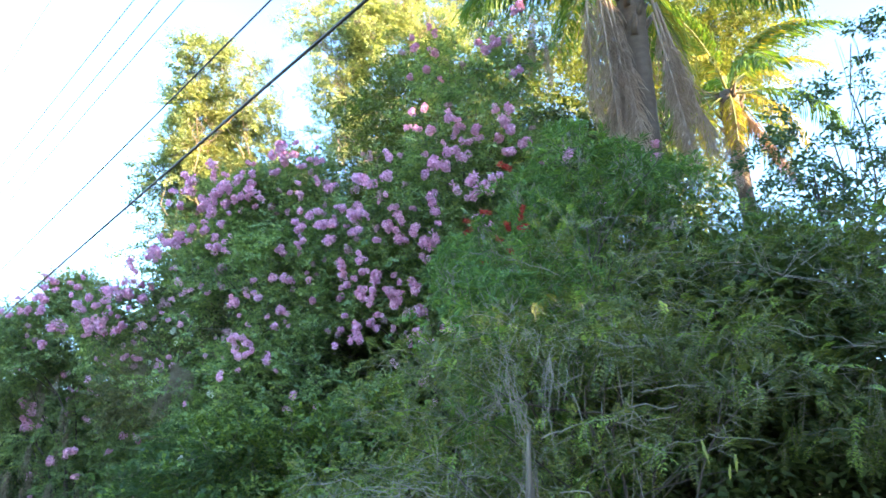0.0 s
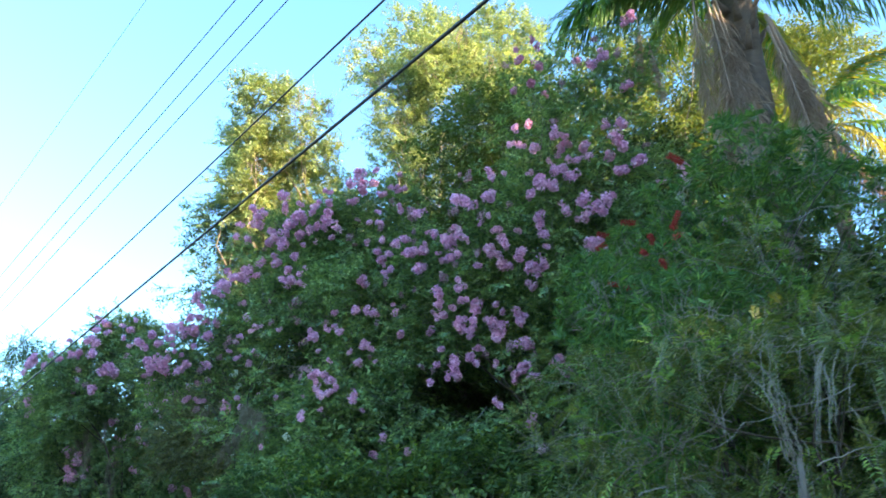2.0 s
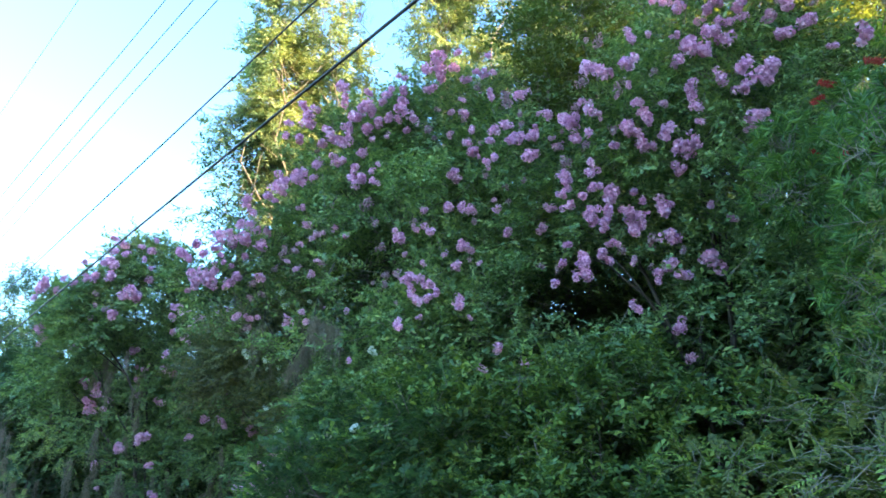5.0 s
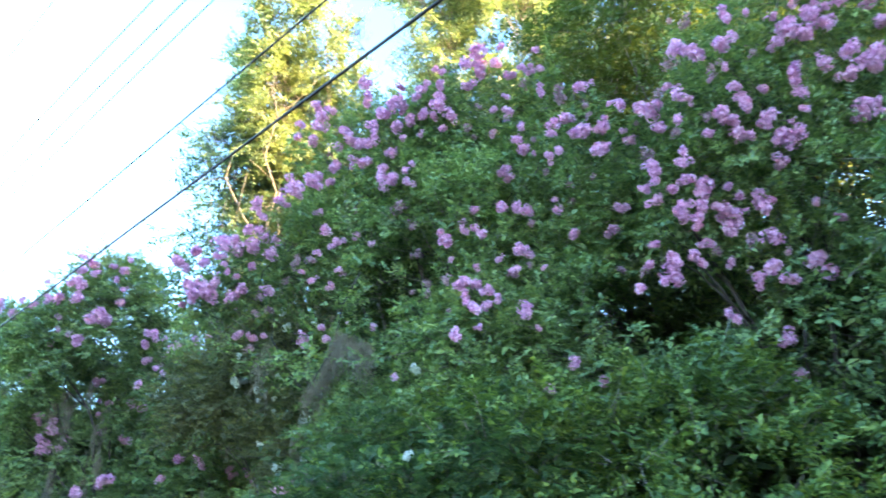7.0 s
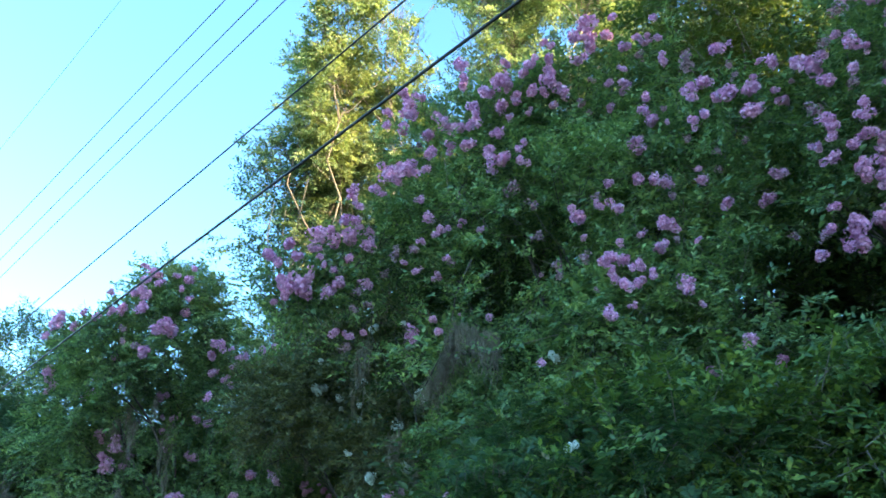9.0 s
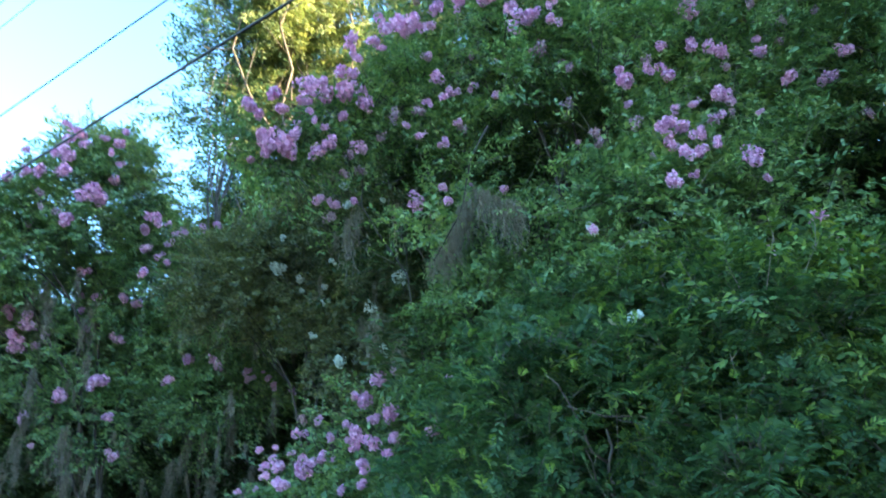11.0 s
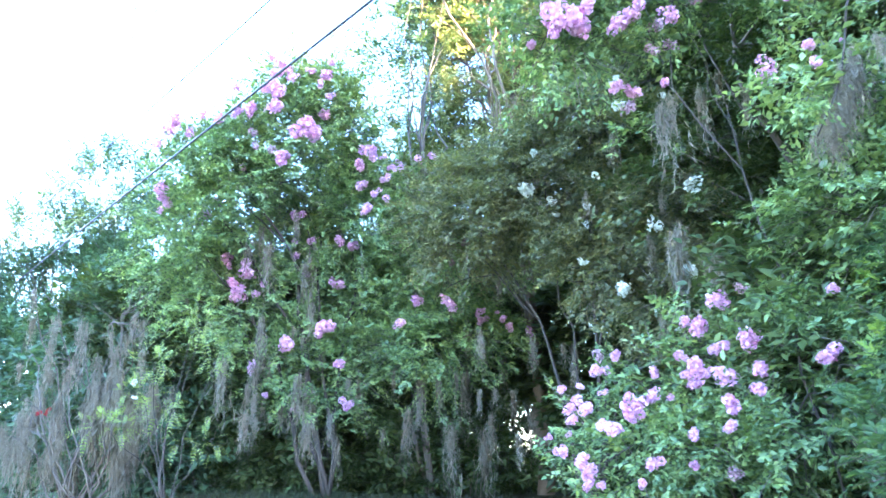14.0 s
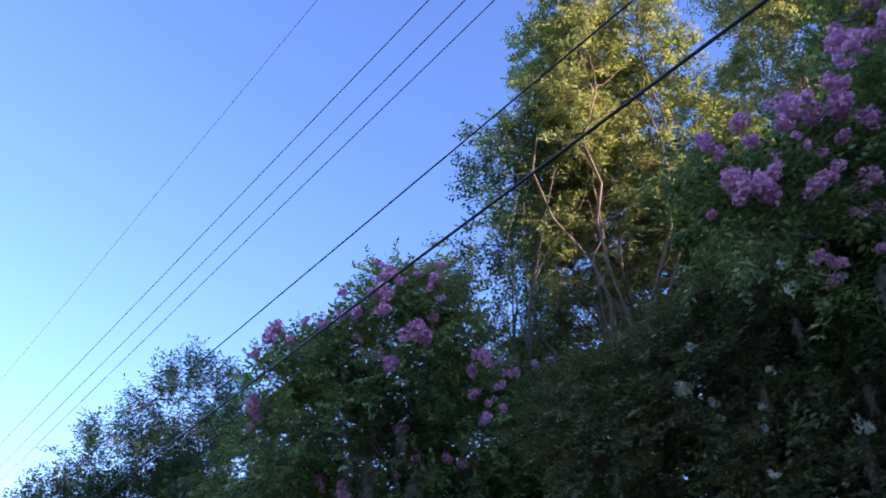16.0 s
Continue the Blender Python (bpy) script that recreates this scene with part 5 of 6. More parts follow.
# ---- the leafy shrubs in front ----
def viburnum():
    rng = np.random.default_rng(41)
    lobes = [(-2.0, 11.5, 1.9, 1.2, 0.9, 1.0), (-3.2, 12.0, 2.0, 1.1, 0.9, 1.0), (-0.9, 10.9, 1.8, 1.2, 0.9, 1.1), (-1.6, 10.4, 1.0, 1.2, 0.9, 0.9), (-3.0, 11.6, 0.9, 1.2, 0.8, 0.8), (0.2, 10.2, 1.3, 1.1, 0.9, 1.2), (-2.5, 11.9, 2.5, 1.0, 0.7, 0.7), (-1.2, 11.4, 2.5, 0.9, 0.7, 0.7)]
    root = thing("leafy_shrub", (-1.8, 11.2, 0), "dense green shrub with rounded glossy leaves below the flowers", "shrub")
    skeleton_of(rng, root, (-1.8, 11.2, 0), lobes, 5, 0.03, M_BARK)
    p, out = shell(rng, lobes + clumps(rng, lobes, 6, 0.2, 0.5, 50), 1000, 0.55, 0.55, 2.2, 41)
    lv, tw = plumes(rng, p - out * 0.2, out, 8, 0.5, 8, 0.24, 0.095, 0.52, 0.5, 0.15, keep=grows)
    part("crown", lv, M_VIBURNUM, root, kind="stuff")
    part("twig", tw, M_TWIG, root, kind="stuff")


viburnum()


def pinnate_shrub():
    rng = np.random.default_rng(42)
    lobes = [(-4.3, 12.2, 1.4, 1.1, 0.9, 0.9), (-3.4, 11.7, 1.5, 1.1, 0.8, 0.9), (-5.0, 12.9, 1.1, 0.9, 0.9, 0.9), (-4.6, 12.0, 0.7, 1.1, 0.8, 0.6), (-5.2, 12.5, 0.5, 0.8, 0.7, 0.5), (-3.2, 11.2, 0.8, 1.0, 0.8, 0.8), (-4.3, 12.9, 2.2, 0.8, 0.7, 0.7), (-2.4, 10.9, 0.7, 1.0, 0.8, 0.8), (-3.4, 12.2, 2.3, 0.8, 0.6, 0.6), (-4.9, 13.4, 1.9, 0.6, 0.6, 0.7)]
    root = thing("pinnate_shrub", (-4.2, 12.4, 0), "lush green shrub with feather-shaped leaves and pale tips", "shrub")
    skeleton_of(rng, root, (-4.2, 12.4, 0), lobes, 6, 0.03, M_BARK)
    p, out = shell(rng, lobes + clumps(rng, lobes, 7, 0.2, 0.55, 51), 8000, 0.5, 0.5, 3.0, 42)
    keep = grows(p)
    p, out = p[keep], out[keep]
    lv, tw = pinnate(rng, p, out, 8, 0.27, 0.082, 0.36, 0.75, 0.5)
    part("crown", lv, M_SENNA, root, kind="stuff")
    part("twig", tw, M_BARK, root, kind="stuff")
    p, out = shell(rng, lobes, 300, 0.97, 0.3, 2.6, 43, 0.0)
    lv, tw = pinnate(rng, p, out, 7, 0.2, 0.06, 0.32, 1.1, 0.4, 0.5)
    part("young_leaves", lv, M_LIME, root, "pale yellow-green young leaves", kind="stuff")


pinnate_shrub()


def red_brush(root, rng, at):
    """A bottlebrush flower: a spike ringed with fine stamens."""
    n = 260
    axis = unit(rng.normal(0, 0.6, 3) + np.array([-0.3, -0.3, 0.2]))
    u = rng.uniform(-0.075, 0.075, n)
    d = unit(np.cross(rng.normal(size=(n, 3)), axis) + rng.normal(0, 0.2, (n, 3)))
    p = np.array(at) + axis * u[:, None]
    part("red_flower", blades(p, d, unit(rng.normal(size=(n, 3))), rng.uniform(0.03, 0.047, n), 0.006, 0.2, 0.1), M_RED, root)


def bottlebrush():
    rng = np.random.default_rng(44)
    lobes = [(1.0, 7.6, 4.0, 0.9, 0.9, 0.9), (1.0, 9.2, 4.4, 0.8, 0.7, 0.7), (0.7, 7.0, 3.1, 0.9, 0.8, 0.9), (1.6, 7.3, 4.5, 1.0, 0.8, 0.8), (2.5, 8.0, 4.6, 1.0, 0.8, 0.7), (1.6, 8.4, 3.0, 1.2, 0.9, 1.2), (1.8, 8.1, 4.8, 0.9, 0.7, 0.6), (3.3, 8.4, 4.8, 1.0, 0.8, 0.7), (2.6, 8.2, 5.0, 0.8, 0.6, 0.5)]
    root = thing("bottlebrush_shrub", (1.2, 7.8, 0), "bottlebrush shrub with narrow leaves and a few red flowers", "shrub")
    skeleton_of(rng, root, (1.2, 7.8, 0), lobes, 6, 0.03, M_SMOOTH)
    p, out = shell(rng, clumps(rng, lobes, 9, 0.2, 0.4, 49), 3700, 0.45, 0.6, 3.0, 44)
    keep = clear_view(p, FLOWERS)
    p, out = p[keep], out[keep]
    n = len(p)
    d = unit(out + rng.normal(0, 0.5, (n, 3)) + np.array([0, 0, 0.3]))
    k = 12
    u = (np.arange(k) + 1) / k
    u = 0.68 + 0.32 * u
    ln = rng.uniform(0.12, 0.22, n)
    q = p[:, None] + d[:, None] * (ln[:, None] * u[None])[..., None]
    ld = unit(0.6 * d[:, None] + unit(np.cross(rng.normal(size=(n, k, 3)), d[:, None])))
    lv = blades(q.reshape(-1, 3), ld.reshape(-1, 3), unit(rng.normal(size=(n * k, 3)) + np.array([0, 0, 1.0])), rng.uniform(0.09, 0.145, n * k), 0.018, 0.2, 0.15)
    part("crown", lv, M_BOTTLE, root, kind="stuff")
    part("twig", sticks((p - d * 0.1)[::2], (p + d * ln[:, None])[::2], 0.004, 0.002), M_TWIG, root, kind="stuff")
    for at in RED_ALL:
        red_brush(root, rng, at)


bottlebrush()


def acacia():
    rng = np.random.default_rng(45)
    lobes = [(1.6, 6.7, 3.5, 0.9, 0.8, 0.8), (2.5, 6.8, 3.4, 1.0, 0.9, 0.8), (1.2, 6.0, 2.5, 1.0, 0.7, 0.8), (2.4, 6.2, 2.4, 1.0, 0.8, 0.8), (0.3, 5.9, 1.7, 0.9, 0.7, 0.6), (1.6, 6.0, 1.8, 1.0, 0.6, 0.5), (3.6, 6.8, 2.95, 1.0, 0.9, 0.85), (3.3, 6.8, 3.7, 0.9, 0.8, 0.8), (4.6, 7.3, 3.6, 1.2, 0.9, 1.0), (4.4, 6.9, 2.7, 1.2, 0.9, 0.8), (5.6, 7.8, 3.2, 1.2, 1.0, 1.1), (0.3, 6.6, 2.3, 0.9, 0.7, 0.8), (-0.3, 6.4, 1.45, 0.8, 0.9, 0.5), (-0.55, 7.6, 1.45, 0.75, 0.9, 0.65), (0.45, 5.75, 2.35, 0.7, 0.6, 0.7), (1.4, 5.55, 2.3, 0.9, 0.55, 0.6), (0.2, 7.6, 1.9, 0.9, 0.9, 0.7)]
    root = thing("feathery_shrub", (1.6, 6.6, 0), "feathery green shrub with fine leaflets and bare twigs", "shrub")
    skeleton_of(rng, root, (1.6, 6.6, 0), lobes, 6, 0.022, M_SMOOTH)
    seats, way0 = shell(rng, lobes, 290, 0.8, 0.6, 1.5, 45)
    ok = grows(seats)
    seats, way0 = seats[ok], way0[ok]
    tiers = [(*c, a, a, 0.09) for c, a in zip(seats, rng.uniform(0.28, 0.55, len(seats)))]
    p, out = shell(rng, tiers, 6000, 0.2, 0.0, 2.4, 45)
    p2, out2 = shell(rng, lobes, 700, 0.45, 0.3, 2.4, 47)
    out[:, 2] *= 0.25
    p, out = np.concatenate([p, p2]), np.concatenate([unit(out), out2])
    ok = grows(p)
    p, out = p[ok], out[ok]
    lv, tw = pinnate(rng, p, out, 9, 0.22, 0.05, 0.3, 0.2, 0.32)
    ends = np.repeat(seats, 3, 0) + rng.normal(0, 0.16, (3 * len(seats), 3)) * np.array([1, 1, 0.25])
    tips, tip_twig = pinnate(rng, ends, np.repeat(way0, 3, 0), 8, 0.24, 0.055, 0.34, 0.3, 0.4)
    part("young_leaves", tips, M_LIME, root, "pale arching young leaf tips", kind="stuff")
    hub = seats - way0 * 0.7
    tw = join(tw, tip_twig, sticks(hub, seats, 0.004, 0.002))
    part("crown", lv, M_ACACIA, root, kind="stuff")
    part("twig", tw, M_TWIG, root, kind="stuff")
    p, out = shell(rng, lobes, 400, 0.98, 0.3, 2.4, 46)
    front = p[out @ np.array([-0.5, -0.85, 0.1]) > 0.35]
    for a in front[:46]:
        way = unit(np.array([-0.8, 0.25, 0.18]) * rng.choice([1, 1, 1, -0.9]) + rng.normal(0, 0.28, 3))
        b = a + way * rng.uniform(0.35, 1.05) - np.array([0, 0, rng.uniform(0, 0.2)])
        thick = rng.uniform(0.002, 0.0045)
        line = bent(rng, a, b, 12, 0.09, 0.08)
        twig = tube(line[6:10] + np.linspace(0, 1, 4)[:, None] * rng.normal(0, 0.12, 3), np.linspace(thick * 0.6, 0.0012, 4), 3)
        part("branch", join(tube(line, np.linspace(thick, 0.0016, 12), 4), twig), M_TWIG, root, "bare pale branch", smooth=True)
    for k in range(22):
        a = np.array([rng.uniform(-0.5, 0.6), rng.uniform(5.2, 6.8), rng.uniform(1.35, 2.15)])
        b = a + np.array([-rng.uniform(0.35, 1.0), rng.uniform(-0.1, 0.5), rng.normal(0.02, 0.12)])
        line = bent(rng, a, b, 12, 0.07, rng.uniform(-0.1, 0.1))
        twig = tube(line[4:9] + np.linspace(0, 1, 5)[:, None] * rng.normal(0, 0.14, 3), np.linspace(0.0028, 0.0012, 5), 3)
        part("branch", join(tube(line, np.linspace(0.0042, 0.0014, 12), 4), twig), M_BARE, root, "bleached bare branch", smooth=True)
    p = np.concatenate([front[:46], p])
    spots = [p[k] - np.array([0, 0, 0.05]) for k in range(50, 56)] + [np.array(q) for q in ((1.83, 5.2, 2.0), (2.03, 5.26, 1.83), (2.05, 5.2, 1.9))]
    for a in spots:
        end = a + np.array([rng.normal(0, 0.025), rng.normal(0, 0.02), -rng.uniform(0.1, 0.19)])
        part("seed_pod", tube(bent(rng, a, end, 8, 0.05, 0.02), 0.011 * np.sin(np.linspace(0.25, 2.95, 8)), 6), M_POD, root, "hanging yellow-green seed pod", smooth=True)


acacia()


def dead_vines():
    """A pale stem with bleached dead vines that fan out and hang above it, in front of the feathery shrub."""
    rng = np.random.default_rng(46)
    hub = np.array([0.59, 5.04, 2.04])
    root = thing("dead_vine", (0.57, 5.14, 0), "tangle of bleached dead vine stems hanging over a pale trunk", "vine")

    def stem(a, b, r, wobble=0.06, lift=0.0, label=""):
        part("vine_stem", tube(bent(rng, a, b, 14, wobble, lift), np.linspace(r, r * 0.6, 14), 5), M_BARE, root, label, True)

    for _ in range(11):
        stem(hub + rng.normal(0, 0.03, 3), (0.24 + rng.uniform(0, 0.26), 4.88 + rng.normal(0, 0.05), 2.45 + rng.uniform(-0.1, 0.35)), rng.uniform(0.002, 0.0036), 0.07, rng.uniform(-0.05, 0.12))
    for _ in range(11):
        a = np.array([0.62 + rng.uniform(0, 0.28), 4.9 + rng.normal(0, 0.05), 2.55 + rng.uniform(-0.1, 0.06)])
        stem(a, a + np.array([rng.uniform(-0.16, 0.1), 0.08, -rng.uniform(0.25, 0.6)]), rng.uniform(0.002, 0.0034), 0.05, rng.uniform(-0.1, 0.2))
    for _ in range(6):
        a = np.array([0.3 + rng.uniform(0, 0.5), 4.95 + rng.normal(0, 0.05), 2.7 + rng.uniform(0, 0.25)])
        stem(a, a + np.array([rng.normal(0, 0.08), 0.02, -rng.uniform(0.2, 0.4)]), rng.uniform(0.0016, 0.0026), 0.08)
    stem((0.68, 5.05, 2.0), (1.3, 5.0, 2.16), 0.0045, 0.05, 0.03, "bleached branch reaching sideways")
    stem((0.9, 5.0, 2.3), (1.02, 5.02, 1.86), 0.003)
    trunk = bent(rng, (0.57, 5.14, -0.1), hub, 12, 0.02)
    part("trunk", tube(trunk, np.linspace(0.028, 0.014, 12), 9, rng, 0.15), M_BARK, root, "grey fibrous trunk", True)
    for _ in range(26):
        off = np.array([*rng.normal(0, 0.045, 2), 0.0])
        line = bent(rng, trunk[2] + off, hub + off * 0.6 + np.array([0, 0, rng.uniform(-0.4, 0.1)]), 12, 0.03)
        part("vine_stem", tube(line, np.linspace(0.004, 0.002, 12), 4), M_BARK, root, "grey stem of the bundle", True)


dead_vines()


def lime_shrub():
    rng = np.random.default_rng(47)
    root = thing("young_tree", (-13.2, 20.8, 0), "slender young tree with yellow-green layered leaves", "tree")
    tips = [(-13.0, 21.0, 3.2), (-13.6, 20.7, 2.3), (-12.6, 21.0, 2.5), (-14.2, 20.6, 1.2), (-13.3, 20.6, 1.5), (-12.7, 20.8, 1.0), (-13.8, 20.8, 1.8), (-12.9, 20.8, 2.9)]
    for t in tips:
        part("branch", tube(bent(rng, (-13.2, 20.9, -0.1), t, 8, 0.06), np.linspace(0.013, 0.004, 8), 5), M_SMOOTH, root, smooth=True)
    p, out = shell(rng, [(*t, 0.5, 0.4, 0.22) for t in tips], 260, 0.2, 0.3, 3, 47)
    lv, tw = pinnate(rng, p, out, 6, 0.26, 0.062, 0.45, 0.0, 0.25)
    part("crown", lv, M_YOUNG, root, kind="stuff")
    part("twig", tw, M_TWIG, root, kind="stuff")
    blossoms(rng, root, [(-13.9, 20.7, 1.95, 0.12), (-13.85, 20.7, 1.7, 0.1)], WHITE)


lime_shrub()


# ---- palms ----
def frond_mesh(seed, length, leaflet, pairs, material, hang, width=0.028, arch=0.9):
    """A feather frond along x that arches down under its weight."""
    rng = np.random.default_rng(seed)
    u = np.linspace(0, 1, 14)
    rise = 0.35 * (1 - hang)
    line = np.stack([length * (u - 0.18 * arch * u ** 2.2), np.zeros(14), length * (rise * u - arch * 0.55 * u ** 2.2)], 1)
    stalk = tube(line, np.linspace(0.035, 0.006, 14), 5)
    t = np.repeat(np.linspace(0.16, 1, pairs), 2)
    q = np.stack([np.interp(t, u, line[:, k]) for k in range(3)], 1)
    tang = unit(np.stack([np.interp(t, u, np.gradient(line[:, k])) for k in range(3)], 1))
    alt = np.tile([1.0, -1.0], pairs)[:, None]
    n = len(q)
    d = unit(alt * np.array([0, 1.0, 0]) * (1 - 0.55 * hang) + tang * (0.6 + 0.5 * hang) + np.array([0, 0, -0.25]) + rng.normal(0, 0.16 + 0.16 * (hang > 0.5), (n, 3)))
    ln = leaflet * np.sin(0.35 + t * 2.3) * rng.uniform(0.8, 1.15, n)
    nr = unit(np.array([0, 0, 1.0]) + rng.normal(0, 0.3, (n, 3)))
    first = blades(q, d, nr, ln * 0.62, width, 0.4, 0.1)
    tip = q + d * (ln * 0.45)[:, None]
    second = blades(tip, unit(d + (np.array([0, 0, -1.25]) if hang < 0.5 else tang * 0.9 + rng.normal(0, 0.2, (n, 3)))), nr, ln * 0.6, width * 0.8, 0.4, 0.1)
    return mesh_of("frond", *join(first, second), material), mesh_of("stalk", *stalk, M_STALK if hang < 0.5 else M_DEAD)


FROND = [frond_mesh(s, 3.3, 0.8, 72, M_PALM, 0.1, 0.034, a) for s, a in ((1, 1.0), (2, 1.35))]
FROND_OLD = [frond_mesh(4, 2.6, 0.55, 54, M_PALM_OLD, 0.3, 0.03, 1.2)]
FROND_DEAD = [frond_mesh(s, 3.0, 0.55, 140, M_DEAD, 0.66, 0.018, a) for s, a in ((5, 0.1), (6, 0.25), (7, 0.0))]


def hang_frond(root, pair, m, label=""):
    ob = new("frond", pair[0])
    ob.parent, ob.matrix_parent_inverse, ob.matrix_basis = root, root.matrix_world.inverted(), m
    tagged(ob, label)
    rib = new("stalk", pair[1])
    rib.parent = ob


def palm(seed, crown, label, green, old, dead, low=(), skirt=()):
    rng = np.random.default_rng(seed)
    root = thing("palm_tree", (crown[0] + 0.1, crown[1] + 0.1, 0), label, "palm", "palms behind the hedge")
    line = bent(rng, (crown[0] + 0.1, crown[1] + 0.1, -0.1), crown, 16, 0.01)
    rad = np.linspace(0.2, 0.17, 16)
    rad[-2:] = 0.24
    part("trunk", tube(line, rad, 12, rng, 0.07), M_PALMBARK, root, smooth=True)

    for k in range(16):
        a, z = k * 2.4, crown[2] - 0.1 - 0.075 * k
        foot = np.array([crown[0] + 0.17 * math.cos(a), crown[1] + 0.17 * math.sin(a), z])
        tip = foot + np.array([0.2 * math.cos(a), 0.2 * math.sin(a), 0.32])
        part("leaf_base", tube(np.linspace(foot, tip, 4), np.array([0.075, 0.06, 0.045, 0.03]), 6, rng, 0.1), M_PALMBARK, root, "split brown stub of an old frond")

    def put(mesh, az, el, roll, label=""):
        hang_frond(root, mesh, Matrix.Translation(crown) @ Euler((0, 0, radians(az))).to_matrix().to_4x4() @ Euler((radians(roll), radians(-el), 0)).to_matrix().to_4x4() @ Matrix.Translation((0.12, 0, 0)), label)

    for k in range(green):
        put(FROND[k % 2], k * 137.5 + seed * 20, rng.uniform(-12, 55), rng.normal(0, 8))
    for az, el in low:
        put(FROND[0], az, el, rng.normal(0, 8), "green frond drooping over the hedge")
    for k, (x, y, z, lean, face, size) in enumerate(skirt):
        down = Vector((lean, 0.0, -1.0)).normalized()
        out = (Vector((math.sin(radians(face)), -math.cos(radians(face)), 0.0)))
        out = (out - down * out.dot(down)).normalized()
        side = out.cross(down)
        turn = Matrix((down, side, out)).transposed().to_4x4()
        hang_frond(root, FROND_DEAD[k % 3], Matrix.Translation(Vector(crown) + Vector((x, y, z))) @ turn @ Matrix.Diagonal((size, size * 0.62, size, 1)), "dry pinkish-brown dead frond hanging in a skirt")
    for az, el in old:
        put(FROND_OLD[0], az, el, rng.normal(0, 8), "yellowing drooping frond")
    for az, el in dead:
        put(FROND_DEAD[rng.integers(3)], az, el, rng.normal(0, 12), "dry brown dead frond hanging against the trunk")
    return root


palm(61, (3.35, 10.4, 10.3), "feather palm with a skirt of dead hanging fronds", 14, [(35, -20)], [(60, -78), (100, -80), (140, -82)],
     [(182, 4), (200, -6), (165, 12), (215, 0)],
     [(-0.62, -0.30, 0.05, 0.05, -20, 1.2), (-0.78, -0.22, -0.1, 0.0, -35, 1.0), (-0.48, -0.24, 0.0, 0.07, 0, 1.22), (-0.54, -0.36, -0.5, 0.1, -8, 0.95),
      (0.32, -0.25, -0.6, 0.10, 12, 1.1), (0.4, -0.18, -0.6, 0.12, 30, 1.0), (0.28, -0.30, -0.9, 0.11, -5, 1.0), (-1.75, -0.3, -0.6, -0.06, 0, 0.5), (-1.6, -0.2, -1.0, 0.02, 20, 0.42)])
palm(62, (7.4, 15.9, 11.4), "feather palm with yellowing fronds in low sun", 9, [(-60, -35), (200, -45), (-110, -50), (-10, -25), (-20, 35), (-75, 40), (-130, 20), (175, -30), (20, 45)], [(-120, -75), (-30, -70)])


# ---- hanging moss ----
def beard(seed, length, wide, n):
    """Fine curling strands that hang from a stretch of twig, draw together and thin out downwards."""
    rng = np.random.default_rng(seed)
    tail = rng.normal(0, wide * 0.5, (2, 2))
    k = rng.integers(2, size=n)
    a = np.stack([rng.normal(0, wide, n), rng.normal(0, wide * 0.5, n), rng.normal(0, 0.06, n)], 1)
    a[:, 2] -= length * 0.3 * rng.random(n) ** 2
    pull = np.concatenate([tail[k] - a[:, :2], np.zeros((n, 1))], 1) / length
    ln = length * rng.beta(1.8, 1.8, n) / 6 * 1.3 * np.exp(-0.7 * (a[:, 0] / wide) ** 2)
    pieces, p = [], a
    for s in range(6):
        d = unit(np.array([0, 0, -1.0]) + pull * 0.9 + rng.normal(0, 0.26, (n, 3)))
        pieces.append(blades(p, d, unit(rng.normal(size=(n, 3))), ln * 1.3, 0.0065 * (1 - 0.1 * s), 0.4, 0.15))
        q = p + d * (ln * rng.random(n))[:, None]
        pieces.append(blades(q, unit(rng.normal(size=(n, 3)) + np.array([0, 0, -1.3])), unit(rng.normal(size=(n, 3))), 0.06, 0.0045, 0.4, 0.25))
        p = p + d * ln[:, None]
    return mesh_of("spanish_moss", *join(*pieces), M_MOSS)


BEARDS = [beard(71, 1.2, 0.085, 64), beard(72, 1.6, 0.09, 72), beard(73, 1.0, 0.12, 72), beard(74, 2.0, 0.11, 84)]


def moss(x, y, z, size, k, turn):
    ob = new("spanish_moss", BEARDS[k])
    ob.matrix_world = Matrix.LocRotScale((x, y, z), Euler((0, 0, turn)), Vector((size, size, size)))
    tagged(ob, "grey-green beard of moss hanging from a branch", "moss", "hanging moss")


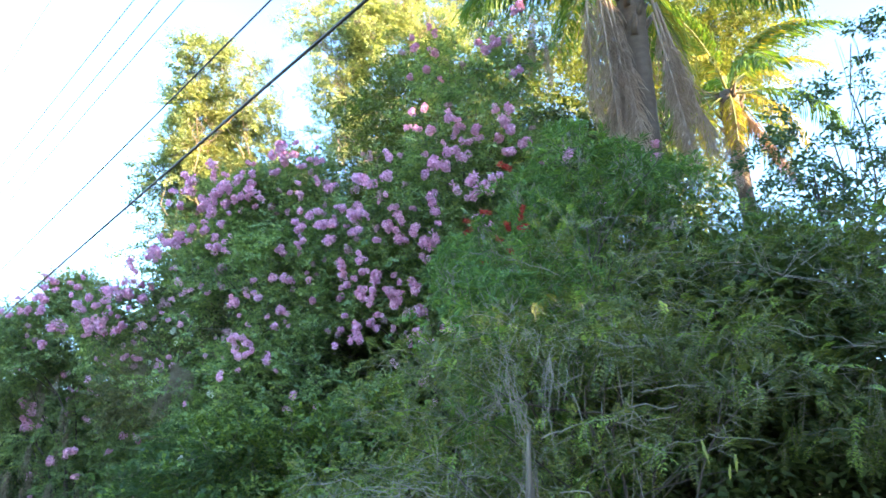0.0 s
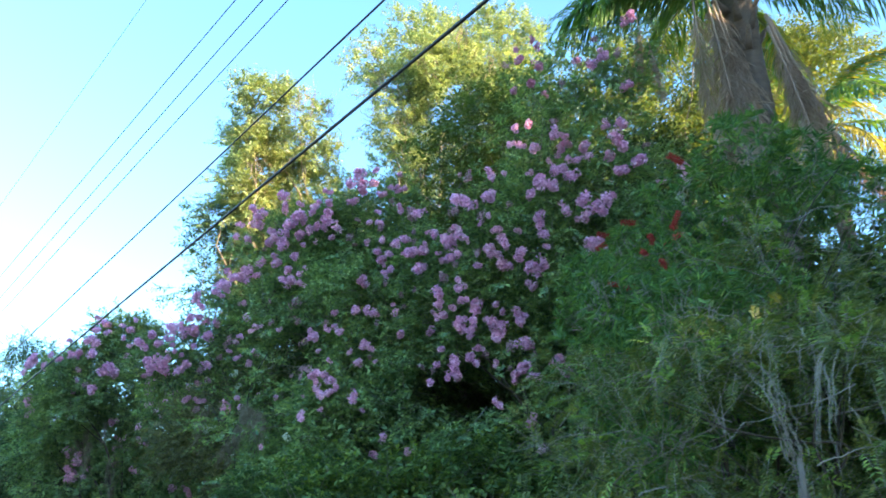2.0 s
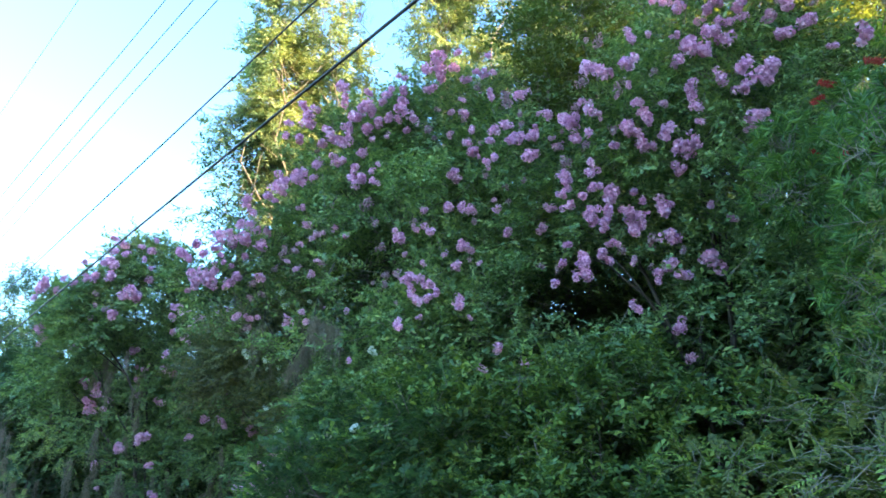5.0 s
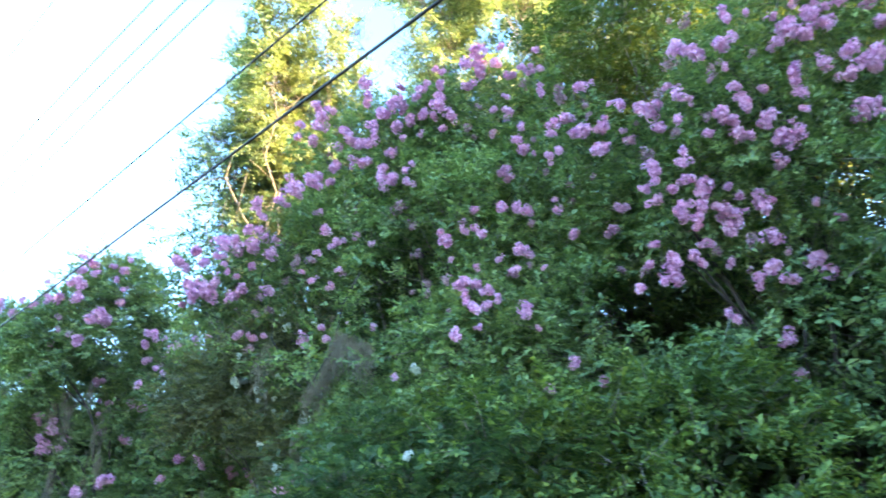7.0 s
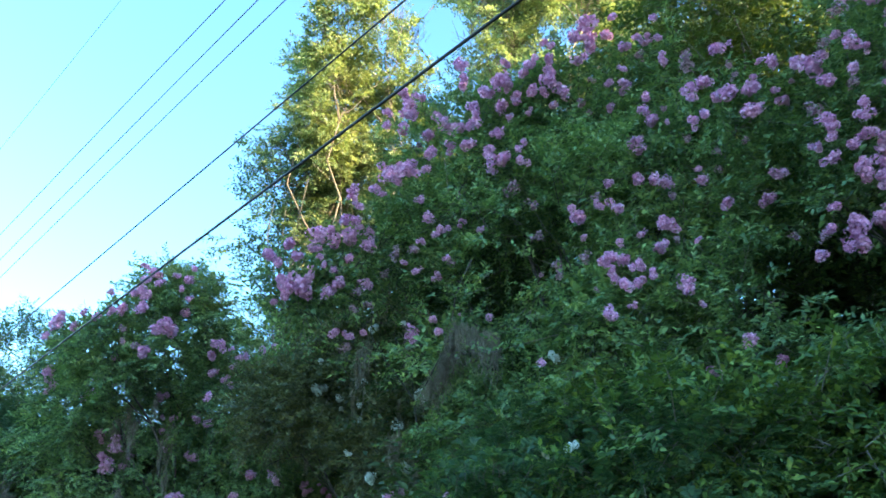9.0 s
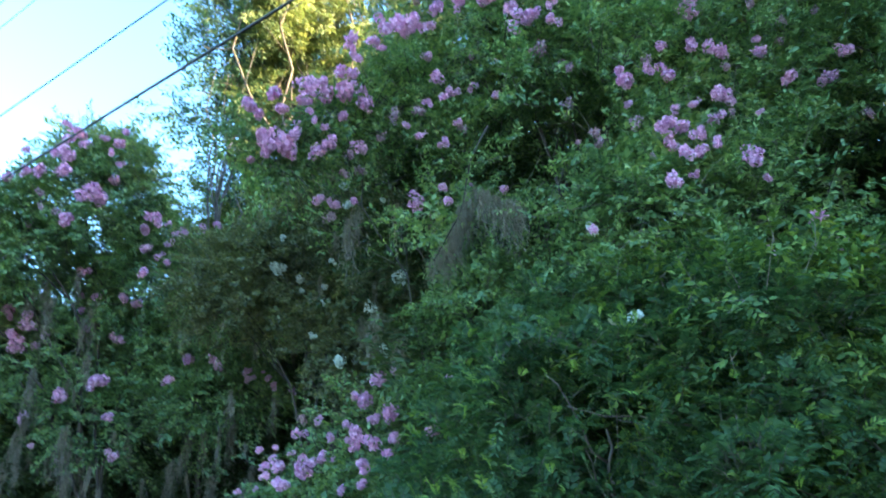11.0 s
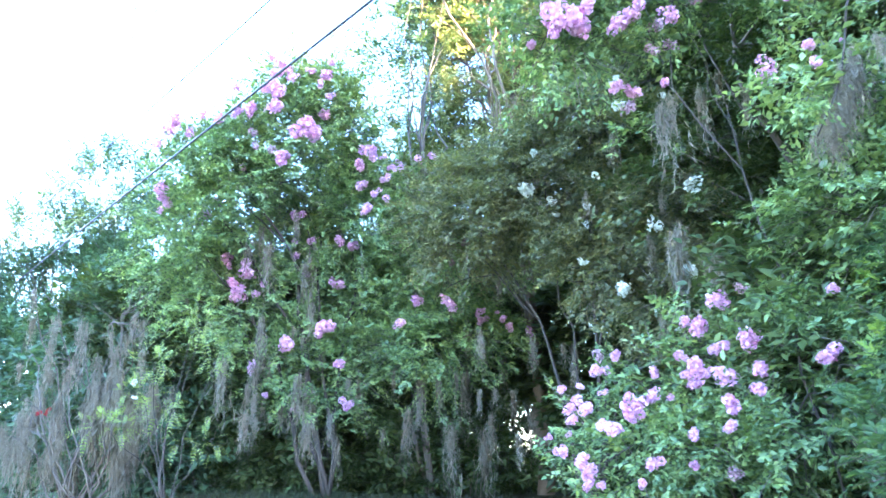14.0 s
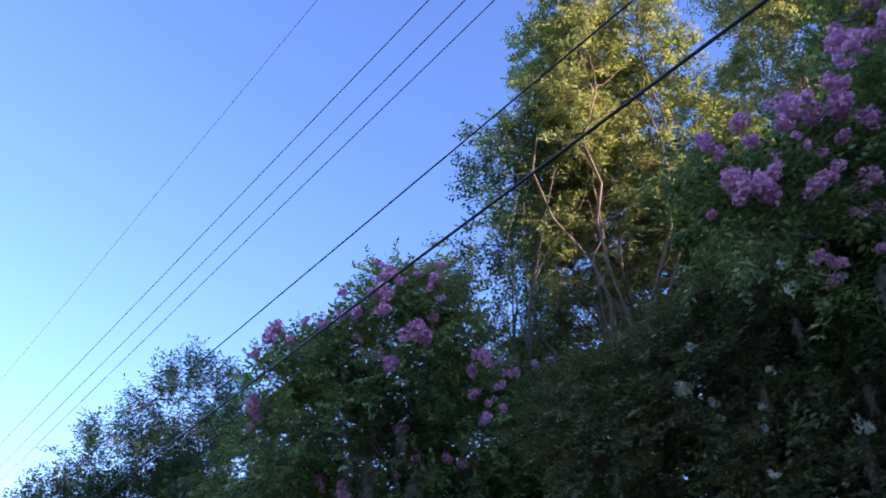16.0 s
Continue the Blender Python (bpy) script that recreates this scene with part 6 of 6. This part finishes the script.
def hang_moss():
    rng = np.random.default_rng(75)
    # under the moss-laden crape myrtle
    for c, n, wx, wz in (((-11.4, 21.3, 4.9), 6, 0.7, 0.5), ((-9.2, 21.2, 2.3), 8, 1.1, 0.4), ((-10.6, 21.4, 2.3), 7, 1.0, 0.5), ((-12.0, 21.8, 2.6), 6, 0.9, 0.6), ((-8.0, 21.8, 3.6), 4, 0.9, 0.6), ((-9.8, 21.6, 4.0), 5, 1.2, 0.5), ((-12.9, 22.0, 2.2), 6, 0.9, 0.5), ((-9.4, 20.9, 1.5), 12, 1.6, 0.3)):
        for _ in range(int(n * 1.3)):
            moss(c[0] + rng.normal(0, wx), c[1] + 0.3 + rng.normal(0, 0.4), c[2] + rng.normal(0, wz), rng.uniform(0.3, 0.75), rng.integers(4), rng.uniform(0, 6.28))
    for x, y, z, size, k in (*[(-5.1 + 0.06 * i, 13.42 - 0.02 * i, 4.12 - 0.03 * i, 0.3 + 0.05 * (i % 3), i % 4) for i in range(9)], (-6.3, 15.0, 4.4, 0.6, 0), (-6.4, 15.0, 4.3, 0.5, 1), (-5.9, 16.3, 3.4, 0.8, 1), (-5.6, 16.0, 3.0, 0.7, 3)):
        moss(x, y, z, size, k, rng.uniform(0, 6.28))
    # in the shade of the recess
    for c, n, wx, wz in (((-5.9, 16.9, 3.6), 7, 0.4, 0.9), ((-6.6, 18.2, 2.8), 9, 0.9, 0.7), ((-5.4, 15.9, 4.6), 4, 0.25, 0.5), ((-7.4, 19.4, 2.6), 8, 0.9, 0.5)):
        for _ in range(n):
            moss(c[0] + rng.normal(0, wx), c[1] + rng.normal(0, 0.3), c[2] + rng.normal(0, wz), rng.uniform(0.22, 0.5), rng.integers(4), rng.uniform(0, 6.28))
    # along the hanging limb that is wrapped in it
    limb = np.array([(-4.85, 13.75, 5.1), (-5.02, 13.72, 4.5), (-5.15, 13.78, 4.0), (-5.3, 13.8, 3.65), (-5.5, 13.8, 3.35)])
    root = thing("dead_limb", limb[0], "dead hanging limb wrapped in pale grey moss", "branch")
    part("branch", tube(bent(rng, limb[0], limb[-1], 9, 0.05, -0.06), np.linspace(0.012, 0.006, 9), 7), M_SMOOTH, root, smooth=True)
    for u in np.linspace(0.4, 0.98, 34):
        q = np.array([np.interp(u * 4, range(5), limb[:, i]) for i in range(3)]) + rng.normal(0, 0.03, 3)
        moss(q[0], q[1], q[2], rng.uniform(0.16, 0.34), rng.integers(4), rng.uniform(0, 6.28))


hang_moss()


def mossy_snag():
    rng = np.random.default_rng(76)
    root = thing("dead_shrub", (-15.0, 21.6, 0), "dead grey shrub with bare branches draped in moss", "shrub")
    ends = []
    for k in range(16):
        tip = np.array([-15.0 + rng.normal(0, 1.1), 21.3 + rng.normal(0, 0.4), rng.uniform(1.4, 4.6)])
        ends.append(tip)
        line = bent(rng, (-15.0 + rng.normal(0, 0.2), 21.6, -0.1), tip, 9, 0.1, 0.05)
        part("branch", tube(line, np.linspace(0.022, 0.004, 9), 5), M_BARK, root, smooth=True)
        for _ in range(2):
            i = rng.integers(4, 8)
            part("branch", tube(bent(rng, line[i], line[i] + rng.normal(0, 0.4, 3) + np.array([0, 0, 0.2]), 6, 0.12), np.linspace(0.012, 0.003, 6), 4), M_BARK, root, smooth=True)
    red_brush(root, rng, (-15.55, 20.9, 1.45))
    red_brush(root, rng, (-15.4, 20.9, 1.48))
    for k in range(100):
        e = ends[k % len(ends)]
        u = rng.uniform(0.35, 0.92)
        q = np.array([-15.0, 21.6, 0]) * (1 - u) + e * u + rng.normal(0, 0.12, 3)
        moss(q[0], q[1], max(q[2], 0.7), rng.uniform(0.3, 0.8), rng.integers(4), rng.uniform(0, 6.28))


mossy_snag()


# ---- overhead lines ----
def overhead(name, label, side, z, azimuth, slope, sag, radius, material):
    a = radians(azimuth)
    along, off = np.array([math.cos(a), math.sin(a)]), np.array([math.sin(a), -math.cos(a)])
    s = np.linspace(-25, 110, 90)
    xy = off * side + along[None] * s[:, None]
    pts = np.stack([xy[:, 0], xy[:, 1], z + slope * s + sag * s ** 2], 1)
    ob = new(name, mesh_of(name, *tube(pts, radius, 6), material, True))
    tagged(ob, label, "cable", "overhead lines")


overhead("telephone_cable", "thick black telephone cable strung above the hedge", 2.852, 5.633, 131.30, 0.0031, -0.0004, 0.019, M_CABLE)
overhead("telephone_cable", "thinner black cable strung above the hedge", 2.569, 6.152, 131.86, -0.0008, 0.0, 0.011, M_CABLE)
overhead("power_line", "thin dark power line against the sky", 2.720, 8.728, 133.23, 0.0008, 0.0, 0.0075, M_WIRE)
overhead("power_line", "thin dark power line against the sky", 2.855, 8.505, 132.96, -0.0015, -0.0001, 0.0075, M_WIRE)
overhead("power_line", "thin dark power line against the sky", 3.089, 8.502, 132.80, 0.0005, -0.0002, 0.0075, M_WIRE)
overhead("power_line", "very thin high wire against the sky", 2.763, 12.215, 133.29, 0.0067, 0.0004, 0.005, M_WIRE)
